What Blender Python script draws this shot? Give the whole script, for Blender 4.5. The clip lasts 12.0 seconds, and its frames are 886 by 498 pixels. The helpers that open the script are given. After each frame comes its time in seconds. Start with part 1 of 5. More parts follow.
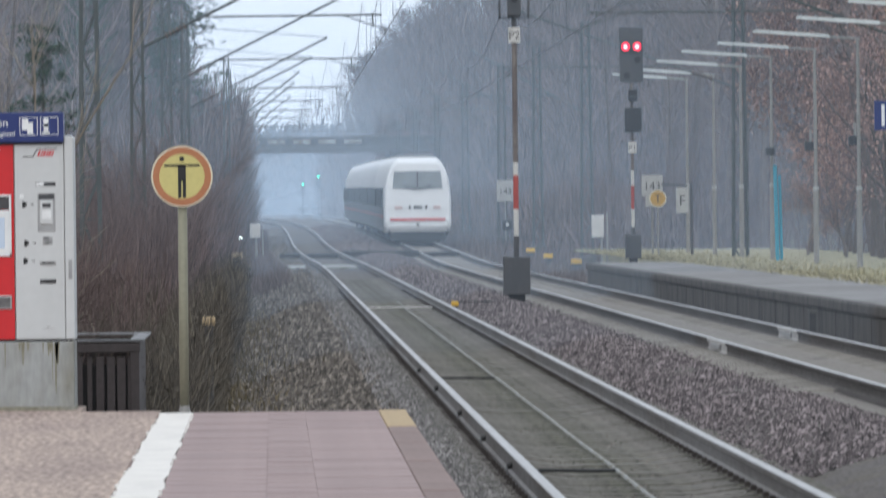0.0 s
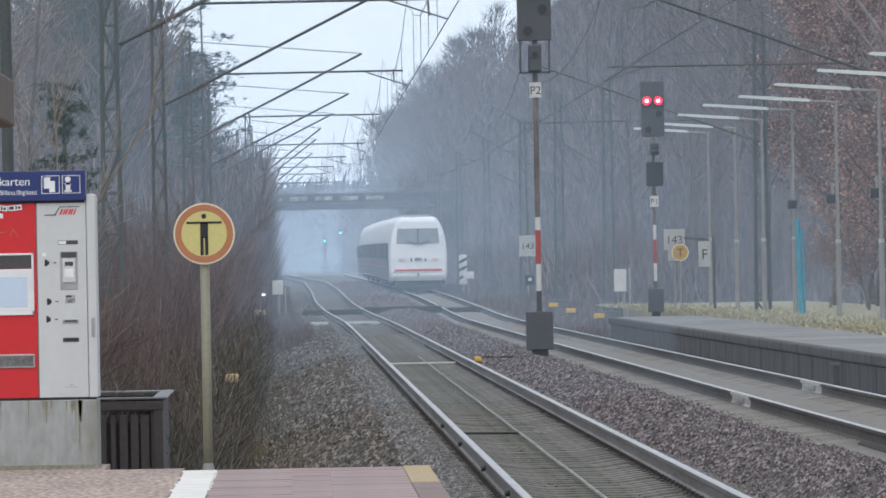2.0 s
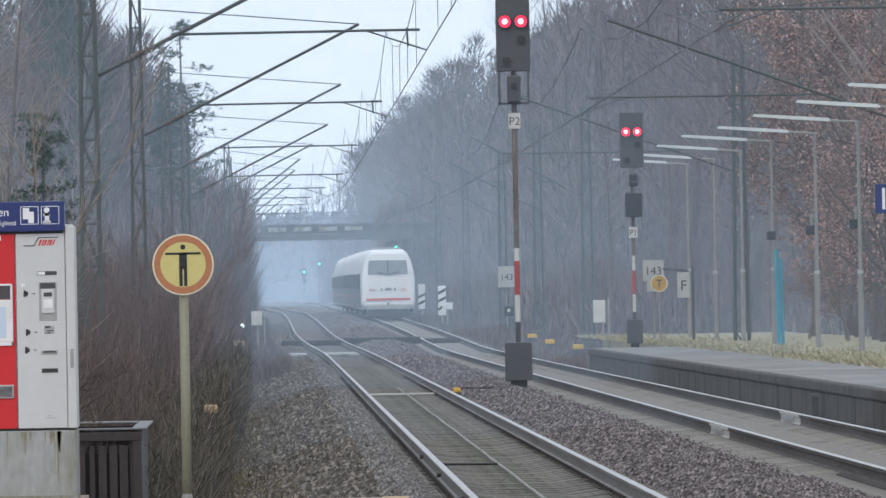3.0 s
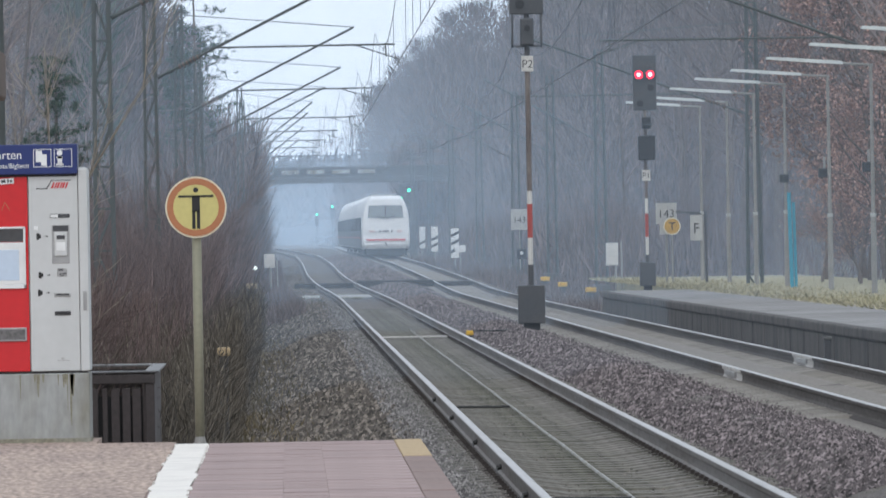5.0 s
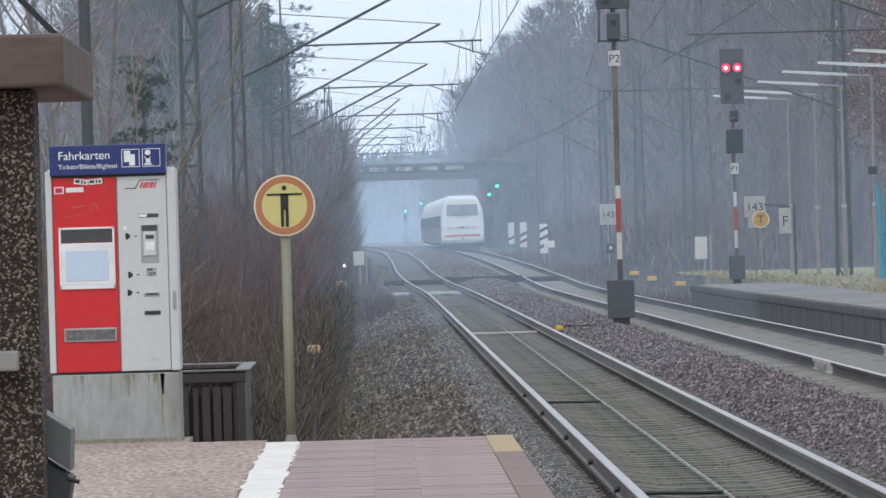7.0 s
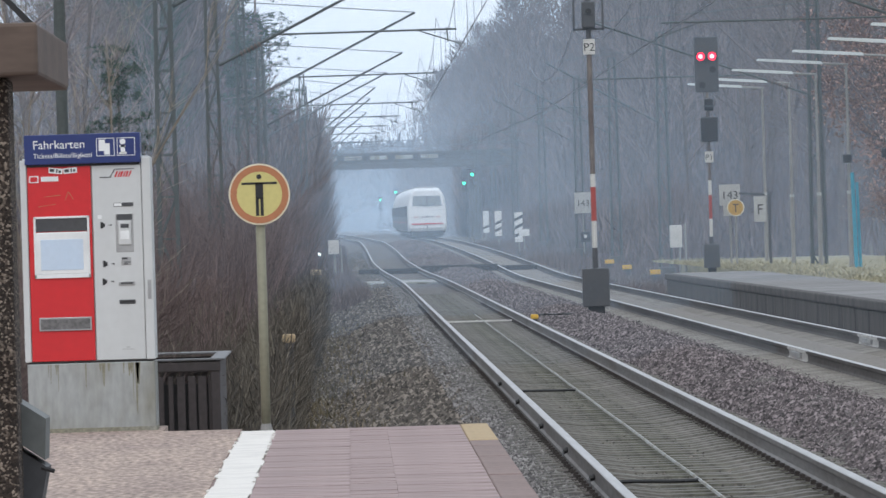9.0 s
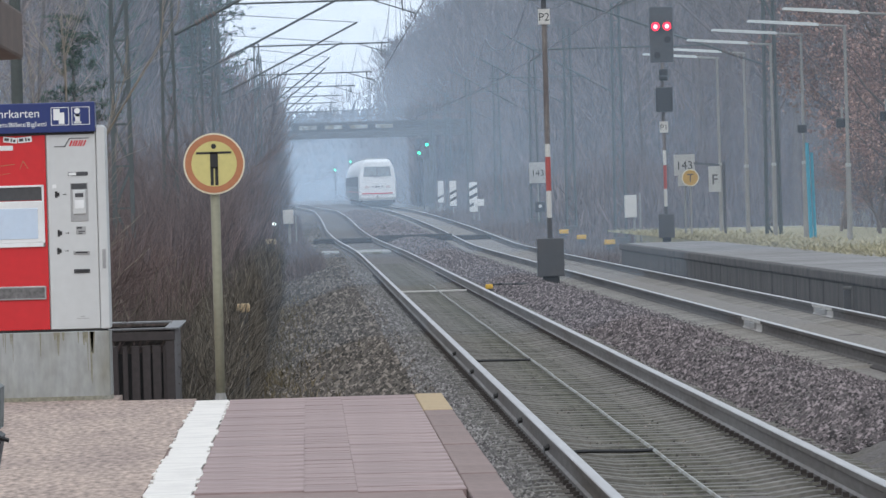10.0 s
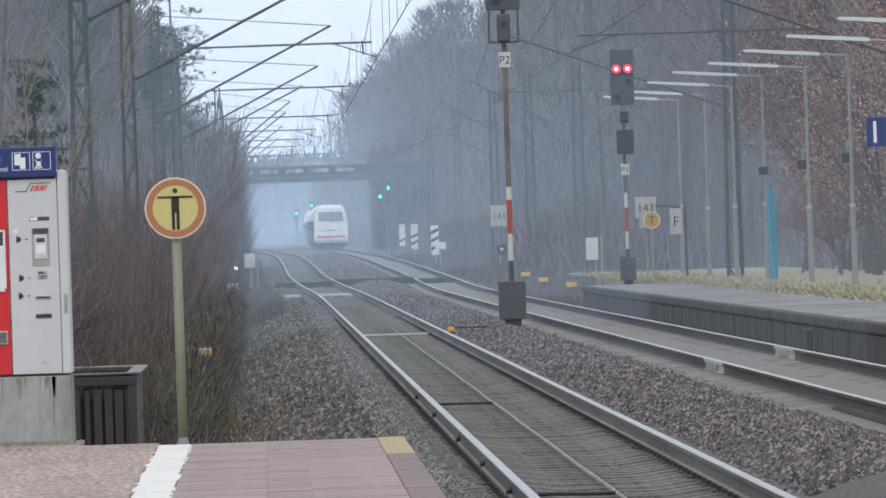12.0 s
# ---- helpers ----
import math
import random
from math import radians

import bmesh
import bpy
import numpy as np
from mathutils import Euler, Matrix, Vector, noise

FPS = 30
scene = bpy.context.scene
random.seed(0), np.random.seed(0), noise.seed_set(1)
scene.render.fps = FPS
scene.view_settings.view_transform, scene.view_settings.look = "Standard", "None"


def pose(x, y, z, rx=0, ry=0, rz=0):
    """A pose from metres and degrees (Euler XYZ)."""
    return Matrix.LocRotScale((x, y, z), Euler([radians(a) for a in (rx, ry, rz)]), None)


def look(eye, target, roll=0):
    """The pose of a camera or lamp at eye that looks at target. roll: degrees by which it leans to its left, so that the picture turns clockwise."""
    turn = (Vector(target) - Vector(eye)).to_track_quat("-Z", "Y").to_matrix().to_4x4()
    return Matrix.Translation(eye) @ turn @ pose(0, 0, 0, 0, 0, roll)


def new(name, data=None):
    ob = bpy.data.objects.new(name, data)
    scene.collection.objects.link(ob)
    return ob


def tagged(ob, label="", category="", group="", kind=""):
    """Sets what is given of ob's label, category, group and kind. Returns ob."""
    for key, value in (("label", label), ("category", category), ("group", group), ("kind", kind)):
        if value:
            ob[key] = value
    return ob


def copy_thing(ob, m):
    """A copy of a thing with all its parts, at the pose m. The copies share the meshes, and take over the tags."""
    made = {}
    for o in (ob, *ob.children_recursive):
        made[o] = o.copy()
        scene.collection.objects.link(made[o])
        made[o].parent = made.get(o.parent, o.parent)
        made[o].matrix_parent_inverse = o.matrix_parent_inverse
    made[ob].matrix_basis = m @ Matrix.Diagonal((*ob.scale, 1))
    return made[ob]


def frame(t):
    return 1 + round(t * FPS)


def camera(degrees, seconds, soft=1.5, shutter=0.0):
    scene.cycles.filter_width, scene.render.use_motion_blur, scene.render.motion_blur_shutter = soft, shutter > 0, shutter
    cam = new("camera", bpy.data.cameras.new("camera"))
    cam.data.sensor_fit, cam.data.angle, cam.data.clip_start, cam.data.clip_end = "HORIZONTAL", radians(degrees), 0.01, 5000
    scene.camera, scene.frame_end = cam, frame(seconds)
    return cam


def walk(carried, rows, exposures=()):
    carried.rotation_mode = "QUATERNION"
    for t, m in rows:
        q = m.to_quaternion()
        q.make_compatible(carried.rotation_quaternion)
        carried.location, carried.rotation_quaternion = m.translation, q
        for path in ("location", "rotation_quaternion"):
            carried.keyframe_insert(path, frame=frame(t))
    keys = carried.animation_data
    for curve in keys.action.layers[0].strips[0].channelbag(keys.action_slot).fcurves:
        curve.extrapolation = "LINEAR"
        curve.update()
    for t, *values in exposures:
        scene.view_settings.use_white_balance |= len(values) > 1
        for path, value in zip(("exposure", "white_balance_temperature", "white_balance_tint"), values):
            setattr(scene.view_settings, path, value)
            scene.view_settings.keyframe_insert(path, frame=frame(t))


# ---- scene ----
F_DEG = 6.647
EYE = Vector((0.0, 0.0, 1.62))
cam = camera(F_DEG, 12.0, soft=1.5, shutter=0.3)
# seconds, metres to the right and up at 100 m ahead, roll
PATH = [
    (0, 2.2114, -0.4433, -0.64), (0.1, 2.212, -0.06, -0.66), (0.2, 2.17, 0.19, -0.68), (0.3, 2.12, 0.34, -0.70),
    (0.5, 2.0728, 0.3992, -0.74), (1, 2.0158, 0.2341, -0.86),
    (1.5, 1.5824, -0.0767, -0.98), (2, 1.9273, 0.2886, -1.05), (2.5, 2.2085, 0.6167, -1.12),
    (3, 2.2102, 0.6887, -1.03), (3.2, 2.0695, 0.5791, -1.15), (4.8, 2.0195, 0.2827, -1.02),
    (5, 2.0282, -0.0582, -1.02), (5.5, 1.8812, -0.3573, -1.05), (6, 1.1894, -0.2211, -1.36),
    (6.5, 1.1481, -0.1037, -1.60), (7, 0.8612, -0.0837, -1.63), (8.8, 1.0553, -0.2148, -1.70),
    (9, 1.1852, -0.2415, -1.69), (9.5, 1.5496, -0.6000, -1.73), (10, 1.7682, -0.6551, -1.62),
    (10.5, 1.5867, -0.1210, -1.58), (11, 1.8104, 0.2438, -1.57), (11.5, 2.2034, 0.2902, -1.94),
    (12, 2.2887, -0.1036, -1.87),
]
walk(cam, [(t, look(EYE, EYE + Vector((dx, 100, dz)), roll)) for t, dx, dz, roll in PATH])

# ---- sky and light: overcast winter day ----
world = bpy.data.worlds.new("overcast_sky")
scene.world = world
world.use_nodes = True
wn, wl = world.node_tree.nodes, world.node_tree.links
bg = wn["Background"]
sky = wn.new("ShaderNodeTexSky")
sky.sky_type, sky.sun_disc = "NISHITA", False
sky.sun_elevation, sky.sun_rotation = radians(28), radians(200)
sky.air_density, sky.dust_density = 1.5, 4.0
cloud = wn.new("ShaderNodeMix")
cloud.data_type = "RGBA"
cloud.inputs["Factor"].default_value = 0.97
cloud.inputs["B"].default_value = (0.772, 0.848, 0.945, 1)
gain = wn.new("ShaderNodeVectorMath")
gain.operation = "SCALE"
gain.inputs["Scale"].default_value = 0.1
wl.new(sky.outputs["Color"], gain.inputs[0])
wl.new(gain.outputs[0], cloud.inputs["A"])
wl.new(cloud.outputs["Result"], bg.inputs["Color"])
bg.inputs["Strength"].default_value = 1.12
sun = new("sun", bpy.data.lights.new("sun", "SUN"))
sun.data.energy, sun.data.angle, sun.data.color = 0.8, radians(30), (1, 0.97, 0.93)
sun.matrix_world = look((0, 0, 50), (6, 28, 25))
scene.view_settings.exposure = 0.0

# ---- materials ----
def material(name, colour, rough=0.8, metal=0.0, vary=0.25, scale=6.0, bump=0.0, second=None, stain=0.35, emit=0.0, by_object=0.0, spec=0.5, stretch=(1, 1, 1)):
    """Principled surface with fine grain and broad stains; `second` is the colour of the stains."""
    m = bpy.data.materials.new(name)
    m.use_nodes = True
    n, l = m.node_tree.nodes, m.node_tree.links
    b = n["Principled BSDF"]
    b.inputs["Roughness"].default_value, b.inputs["Metallic"].default_value = rough, metal
    b.inputs["Specular IOR Level"].default_value = spec
    c = (*colour, 1)
    if emit:
        b.inputs["Base Color"].default_value = c
        b.inputs["Emission Color"].default_value = c
        b.inputs["Emission Strength"].default_value = emit
        return m
    co = n.new("ShaderNodeTexCoord")
    mp = n.new("ShaderNodeMapping")
    mp.inputs["Scale"].default_value = stretch
    l.new(co.outputs["Object"], mp.inputs["Vector"])
    fine = n.new("ShaderNodeTexNoise")
    fine.inputs["Scale"].default_value, fine.inputs["Detail"].default_value = scale * 6, 6
    broad = n.new("ShaderNodeTexNoise")
    broad.inputs["Scale"].default_value, broad.inputs["Detail"].default_value = scale * 0.5, 4
    l.new(mp.outputs[0], fine.inputs["Vector"]), l.new(mp.outputs[0], broad.inputs["Vector"])
    ramp = n.new("ShaderNodeValToRGB")
    ramp.color_ramp.elements[0].position, ramp.color_ramp.elements[1].position = 0.42, 0.68
    l.new(broad.outputs["Fac"], ramp.inputs["Fac"])
    amount = n.new("ShaderNodeMath")
    amount.operation = "MULTIPLY"
    amount.inputs[1].default_value = stain
    l.new(ramp.outputs["Color"], amount.inputs[0])
    mix = n.new("ShaderNodeMix")
    mix.data_type = "RGBA"
    mix.inputs["A"].default_value = c
    mix.inputs["B"].default_value = (*(second or tuple(x * 0.6 for x in colour)), 1)
    l.new(amount.outputs[0], mix.inputs["Factor"])
    hsv = n.new("ShaderNodeHueSaturation")
    l.new(mix.outputs["Result"], hsv.inputs["Color"])
    rng = n.new("ShaderNodeMapRange")
    rng.inputs["From Min"].default_value, rng.inputs["From Max"].default_value = 0.25, 0.75
    rng.inputs["To Min"].default_value, rng.inputs["To Max"].default_value = 1 - vary, 1 + vary
    l.new(fine.outputs["Fac"], rng.inputs["Value"])
    value = rng.outputs[0]
    if by_object:
        info = n.new("ShaderNodeObjectInfo")
        r2 = n.new("ShaderNodeMapRange")
        r2.inputs["To Min"].default_value, r2.inputs["To Max"].default_value = 1 - by_object, 1 + by_object
        l.new(info.outputs["Random"], r2.inputs["Value"])
        mul = n.new("ShaderNodeMath")
        mul.operation = "MULTIPLY"
        l.new(value, mul.inputs[0]), l.new(r2.outputs[0], mul.inputs[1])
        value = mul.outputs[0]
    l.new(value, hsv.inputs["Value"])
    l.new(hsv.outputs["Color"], b.inputs["Base Color"])
    if bump:
        bp = n.new("ShaderNodeBump")
        bp.inputs["Strength"].default_value, bp.inputs["Distance"].default_value = min(1, bump * 20), bump
        l.new(fine.outputs["Fac"], bp.inputs["Height"])
        l.new(bp.outputs[0], b.inputs["Normal"])
    return m


def island_material(name, low, high, rough=0.9):
    """Each loose piece of a joined mesh takes its own tone between two colours."""
    m = bpy.data.materials.new(name)
    m.use_nodes = True
    n, l = m.node_tree.nodes, m.node_tree.links
    g = n.new("ShaderNodeNewGeometry")
    r = n.new("ShaderNodeValToRGB")
    r.color_ramp.elements[0].color, r.color_ramp.elements[1].color = (*low, 1), (*high, 1)
    half = r.color_ramp.elements.new(0.65)
    half.color = (*(a * 0.65 + b * 0.35 for a, b in zip(low, high)), 1)
    l.new(g.outputs["Random Per Island"], r.inputs["Fac"])
    l.new(r.outputs["Color"], n["Principled BSDF"].inputs["Base Color"])
    n["Principled BSDF"].inputs["Roughness"].default_value = rough
    return m


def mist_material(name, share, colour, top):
    """Flat-sheet haze: lets most light through and scatters a share; thins out upwards."""
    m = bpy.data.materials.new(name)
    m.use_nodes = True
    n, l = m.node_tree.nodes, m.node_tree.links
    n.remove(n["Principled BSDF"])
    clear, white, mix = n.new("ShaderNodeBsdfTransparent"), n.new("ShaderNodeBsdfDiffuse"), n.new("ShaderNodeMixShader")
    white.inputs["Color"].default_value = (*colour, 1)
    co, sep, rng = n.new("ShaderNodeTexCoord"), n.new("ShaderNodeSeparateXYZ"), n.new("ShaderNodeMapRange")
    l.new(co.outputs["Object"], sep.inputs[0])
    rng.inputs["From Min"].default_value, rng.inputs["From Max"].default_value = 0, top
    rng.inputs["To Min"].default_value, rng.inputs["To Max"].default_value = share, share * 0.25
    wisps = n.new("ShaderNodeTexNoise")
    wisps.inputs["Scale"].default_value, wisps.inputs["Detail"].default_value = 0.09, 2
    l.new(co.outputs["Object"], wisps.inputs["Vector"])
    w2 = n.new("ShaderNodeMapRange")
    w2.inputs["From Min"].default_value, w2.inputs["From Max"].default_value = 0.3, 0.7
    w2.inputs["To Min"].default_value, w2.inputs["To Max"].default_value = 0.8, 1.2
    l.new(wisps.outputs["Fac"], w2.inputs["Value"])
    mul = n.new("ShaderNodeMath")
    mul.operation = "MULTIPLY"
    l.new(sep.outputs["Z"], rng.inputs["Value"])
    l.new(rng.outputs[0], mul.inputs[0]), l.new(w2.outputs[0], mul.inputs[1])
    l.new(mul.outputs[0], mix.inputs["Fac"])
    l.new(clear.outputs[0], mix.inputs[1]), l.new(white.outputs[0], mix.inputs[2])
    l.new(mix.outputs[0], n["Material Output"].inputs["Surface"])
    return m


EARTH = material("earth_and_dead_leaves", (0.10, 0.08, 0.066), 0.95, vary=0.5, scale=2.5, bump=0.02, second=(0.10, 0.105, 0.05), stain=0.8)
BALLAST = material("ballast_bed", (0.125, 0.112, 0.108), 0.95, vary=0.7, scale=5, bump=0.04, second=(0.13, 0.115, 0.09), stain=0.7)
PALE_BED = material("pale_dusty_ballast", (0.205, 0.185, 0.168), 0.95, vary=0.3, scale=4, bump=0.01, second=(0.19, 0.175, 0.155), stain=0.7, stretch=(1, 0.3, 1))
SLEEPER_PALE = material("pale_concrete_sleeper", (0.25, 0.235, 0.215), 0.9, vary=0.25, scale=3, bump=0.003, second=(0.22, 0.2, 0.18), stain=0.7, by_object=0.2)
# Platform edge concrete, darkened in its colour for the sunless shade.
WALL_DARK = material("shade_dark_platform_wall", (0.085, 0.074, 0.068), 0.92, vary=0.3, scale=2, bump=0.004, second=(0.035, 0.033, 0.033), stain=0.8, stretch=(1, 1, 0.3))
STONES = island_material("ballast_stones", (0.026, 0.023, 0.024), (0.35, 0.295, 0.30))
STONES_MOSSY = island_material("mossy_ballast_stones", (0.026, 0.023, 0.02), (0.29, 0.25, 0.215))
GRAVEL = island_material("pale_gravel", (0.06, 0.056, 0.056), (0.36, 0.34, 0.33))
SLEEPER = material("weathered_sleeper", (0.178, 0.166, 0.155), 0.9, vary=0.4, scale=2, bump=0.004, second=(0.115, 0.12, 0.08), stain=0.8, by_object=0.14)
CONCRETE = material("grey_concrete", (0.36, 0.37, 0.365), 0.88, vary=0.16, scale=4.5, bump=0.003, second=(0.19, 0.175, 0.12), stain=0.9, stretch=(1, 1, 0.35))
CONCRETE_DARK = material("dark_weathered_concrete", (0.15, 0.145, 0.14), 0.9, vary=0.25, scale=2, bump=0.004, second=(0.07, 0.07, 0.065), stain=0.8, stretch=(1, 1, 0.3))
DARK_BOARD = material("near_black_boards", (0.035, 0.033, 0.034), 0.85, vary=0.3, scale=2)
EDGE = material("brown_edge_stone", (0.25, 0.18, 0.165), 0.85, vary=0.15, scale=4, bump=0.002, by_object=0.08)
OCHRE = material("ochre_edge_stone", (0.46, 0.34, 0.2), 0.85, vary=0.15, scale=6, bump=0.002)
SLAB = material("reddish_grey_paving", (0.335, 0.245, 0.235), 0.8, vary=0.3, scale=0.9, bump=0.002, second=(0.24, 0.185, 0.18), stain=0.6, by_object=0.07)
GRIT = material("beige_gritted_asphalt", (0.40, 0.305, 0.255), 0.95, vary=0.6, scale=5, bump=0.004, second=(0.28, 0.21, 0.185), stain=0.6, stretch=(1, 0.16, 1))
WHITE_PAINT = material("worn_white_line", (0.80, 0.755, 0.70), 0.7, vary=0.08, scale=9, bump=0.001, second=(0.5, 0.46, 0.43), stain=0.35)
RAIL_STEEL = material("dull_rail_side", (0.20, 0.185, 0.18), 0.6, 0.25, vary=0.25, scale=4, second=(0.13, 0.11, 0.10), stain=0.8, spec=0.3, stretch=(1, 0.1, 1))
RAIL_BROWN = material("brown_rail_side", (0.085, 0.075, 0.07), 0.75, 0.1, vary=0.3, scale=4, second=(0.13, 0.12, 0.115), stain=0.6, spec=0.2, stretch=(1, 0.1, 1))
RAIL_FOOT = material("rusty_rail_foot", (0.045, 0.038, 0.036), 0.9, vary=0.3, scale=6, second=(0.07, 0.06, 0.055), stain=0.6)
JOINT_SHEEN = material("pale_worn_rail_sheen", (0.50, 0.48, 0.46), 0.9, vary=0.2, scale=3, second=(0.3, 0.28, 0.26), stain=0.6)
TURF = material("straw_coloured_turf", (0.33, 0.30, 0.20), 0.95, vary=0.3, scale=1.2, second=(0.22, 0.22, 0.12), stain=0.7)
RAIL_TOP = material("polished_rail_head", (0.47, 0.465, 0.47), 0.5, 0.5, vary=0.12, scale=3, second=(0.4, 0.39, 0.39), stain=0.5, stretch=(1, 0.05, 1))
RED = material("red_enamel", (0.62, 0.018, 0.024), 0.42, vary=0.05, scale=3, second=(0.5, 0.02, 0.025), stain=0.3)
GREY_PAINT = material("light_grey_enamel", (0.60, 0.61, 0.61), 0.45, vary=0.03, scale=3, second=(0.5, 0.51, 0.5), stain=0.35)
WHITE = material("white_plastic", (0.82, 0.83, 0.83), 0.4, vary=0.03)
BLUE = material("dark_blue_sign", (0.018, 0.035, 0.16), 0.35, vary=0.04)
SCREEN = material("pale_screen", (0.55, 0.66, 0.80), 0.15, vary=0.03, second=(0.6, 0.66, 0.74))
STEEL = material("brushed_steel", (0.42, 0.42, 0.42), 0.4, 0.7, vary=0.1)
STREAK = material("rusty_moss_streak", (0.24, 0.225, 0.165), 0.9, vary=0.3, scale=8, second=(0.3, 0.3, 0.27), stain=0.8)
BLACK = material("black_paint", (0.018, 0.018, 0.02), 0.5, vary=0.1)
DARK = material("dark_grey_paint", (0.06, 0.062, 0.068), 0.6, vary=0.15, second=(0.09, 0.08, 0.075))
BIN = material("dark_brown_slats", (0.06, 0.047, 0.046), 0.6, vary=0.2, scale=5, second=(0.03, 0.028, 0.028))
POLE = material("olive_grey_pole", (0.27, 0.26, 0.19), 0.6, 0.2, vary=0.12, second=(0.2, 0.19, 0.14))
SIGN_YELLOW = material("pale_yellow_sign", (0.60, 0.53, 0.2), 0.5, vary=0.05, second=(0.62, 0.53, 0.22))
SIGN_RED = material("faded_red_ring", (0.43, 0.175, 0.08), 0.5, vary=0.08, second=(0.46, 0.18, 0.09))
CREAM = material("cream_rim", (0.74, 0.68, 0.52), 0.5, vary=0.05)
RUST = material("rusty_mast", (0.09, 0.064, 0.058), 0.7, vary=0.3, scale=5, second=(0.28, 0.25, 0.22), stain=0.6, stretch=(1, 1, 0.3))
MAST_RED = material("faded_red_band", (0.40, 0.06, 0.045), 0.6, vary=0.1)
MAST_WHITE = material("dirty_white_band", (0.62, 0.60, 0.57), 0.6, vary=0.1)
BOARD_GREY = material("dull_white_board", (0.44, 0.435, 0.42), 0.6, vary=0.1)
GALV = material("galvanised_steel", (0.29, 0.28, 0.265), 0.65, 0.2, vary=0.1)
LATTICE = material("green_grey_lattice", (0.09, 0.102, 0.1), 0.7, 0.2, vary=0.15)
TUBE_LAMP = material("pale_lamp_housing", (0.47, 0.50, 0.50), 0.35, vary=0.04)
LAMP_RED = material("red_signal_light", (1.0, 0.02, 0.06), emit=2.2)
LAMP_CORE = material("red_signal_core", (1.0, 0.42, 0.45), emit=3)
LAMP_GREEN = material("green_signal_light", (0.02, 0.85, 0.42), emit=4)
LAMP_WHITE = material("white_signal_light", (0.9, 1.0, 0.95), emit=3)
YELLOW = material("yellow_box", (0.72, 0.42, 0.03), 0.6, vary=0.12)
TURQUOISE = material("turquoise_post", (0.04, 0.30, 0.42), 0.5, vary=0.08)
TRAIN_WHITE = material("train_white", (0.88, 0.89, 0.90), 0.3, vary=0.03, scale=1)
TRAIN_DIRT = material("train_grey_skirt", (0.30, 0.30, 0.30), 0.5, vary=0.12, scale=1)
TRAIN_RED = material("train_red_stripe", (0.62, 0.06, 0.05), 0.4, vary=0.04)
TRAIN_DARK = material("train_underframe", (0.04, 0.042, 0.045), 0.7, vary=0.2, scale=2)
GLASS = material("dark_window_glass", (0.045, 0.055, 0.06), 0.08, vary=0.02, spec=0.6)
WINDSCREEN = material("tinted_windscreen", (0.22, 0.245, 0.255), 0.1, vary=0.05, spec=0.8)
BARK = material("grey_brown_bark", (0.15, 0.125, 0.115), 0.95, vary=0.3, scale=2, by_object=0.25)
TWIG = material("brown_twigs", (0.19, 0.15, 0.14), 0.95, vary=0.25, scale=1, by_object=0.3)
SHRUB_TWIG = material("shrub_twigs", (0.145, 0.105, 0.098), 0.95, vary=0.3, scale=1, by_object=0.35)
THICKET = island_material("thicket_twigs", (0.085, 0.067, 0.066), (0.205, 0.16, 0.15))
NEAR_TWIGS = island_material("reddish_brown_twigs", (0.05, 0.037, 0.036), (0.22, 0.155, 0.145))
DARK_SCRUB = island_material("dark_scrub_twigs", (0.03, 0.025, 0.024), (0.19, 0.165, 0.125))
PALE_TWIG = material("pale_hazel_stems", (0.25, 0.21, 0.17), 0.9, vary=0.3, scale=2)
HAZY_GREEN = island_material("far_pine_needles", (0.03, 0.05, 0.036), (0.10, 0.135, 0.095))
NEEDLES = island_material("pine_needles", (0.02, 0.042, 0.028), (0.085, 0.125, 0.08))
BROWN_LEAVES = island_material("dry_beech_leaves", (0.19, 0.115, 0.10), (0.56, 0.36, 0.30))
DRY_GRASS = island_material("dry_grass", (0.24, 0.22, 0.13), (0.56, 0.50, 0.33))
GREEN_WEED = island_material("weeds", (0.06, 0.052, 0.03), (0.24, 0.19, 0.12))
PLATFORM_TOP = material("grey_platform_paving", (0.24, 0.23, 0.225), 0.8, vary=0.3, scale=0.5, second=(0.15, 0.14, 0.135), stain=0.9)
TRAY = material("dull_tray_steel", (0.16, 0.155, 0.155), 0.5, 0.3, vary=0.4, scale=8)
PLANK = material("brown_stained_beam", (0.125, 0.088, 0.07), 0.75, vary=0.25, scale=6, bump=0.002, second=(0.045, 0.034, 0.028), stretch=(0.25, 1, 1))
BRIDGE = material("bridge_concrete", (0.075, 0.073, 0.075), 0.85, vary=0.2, scale=0.5, second=(0.05, 0.045, 0.045))


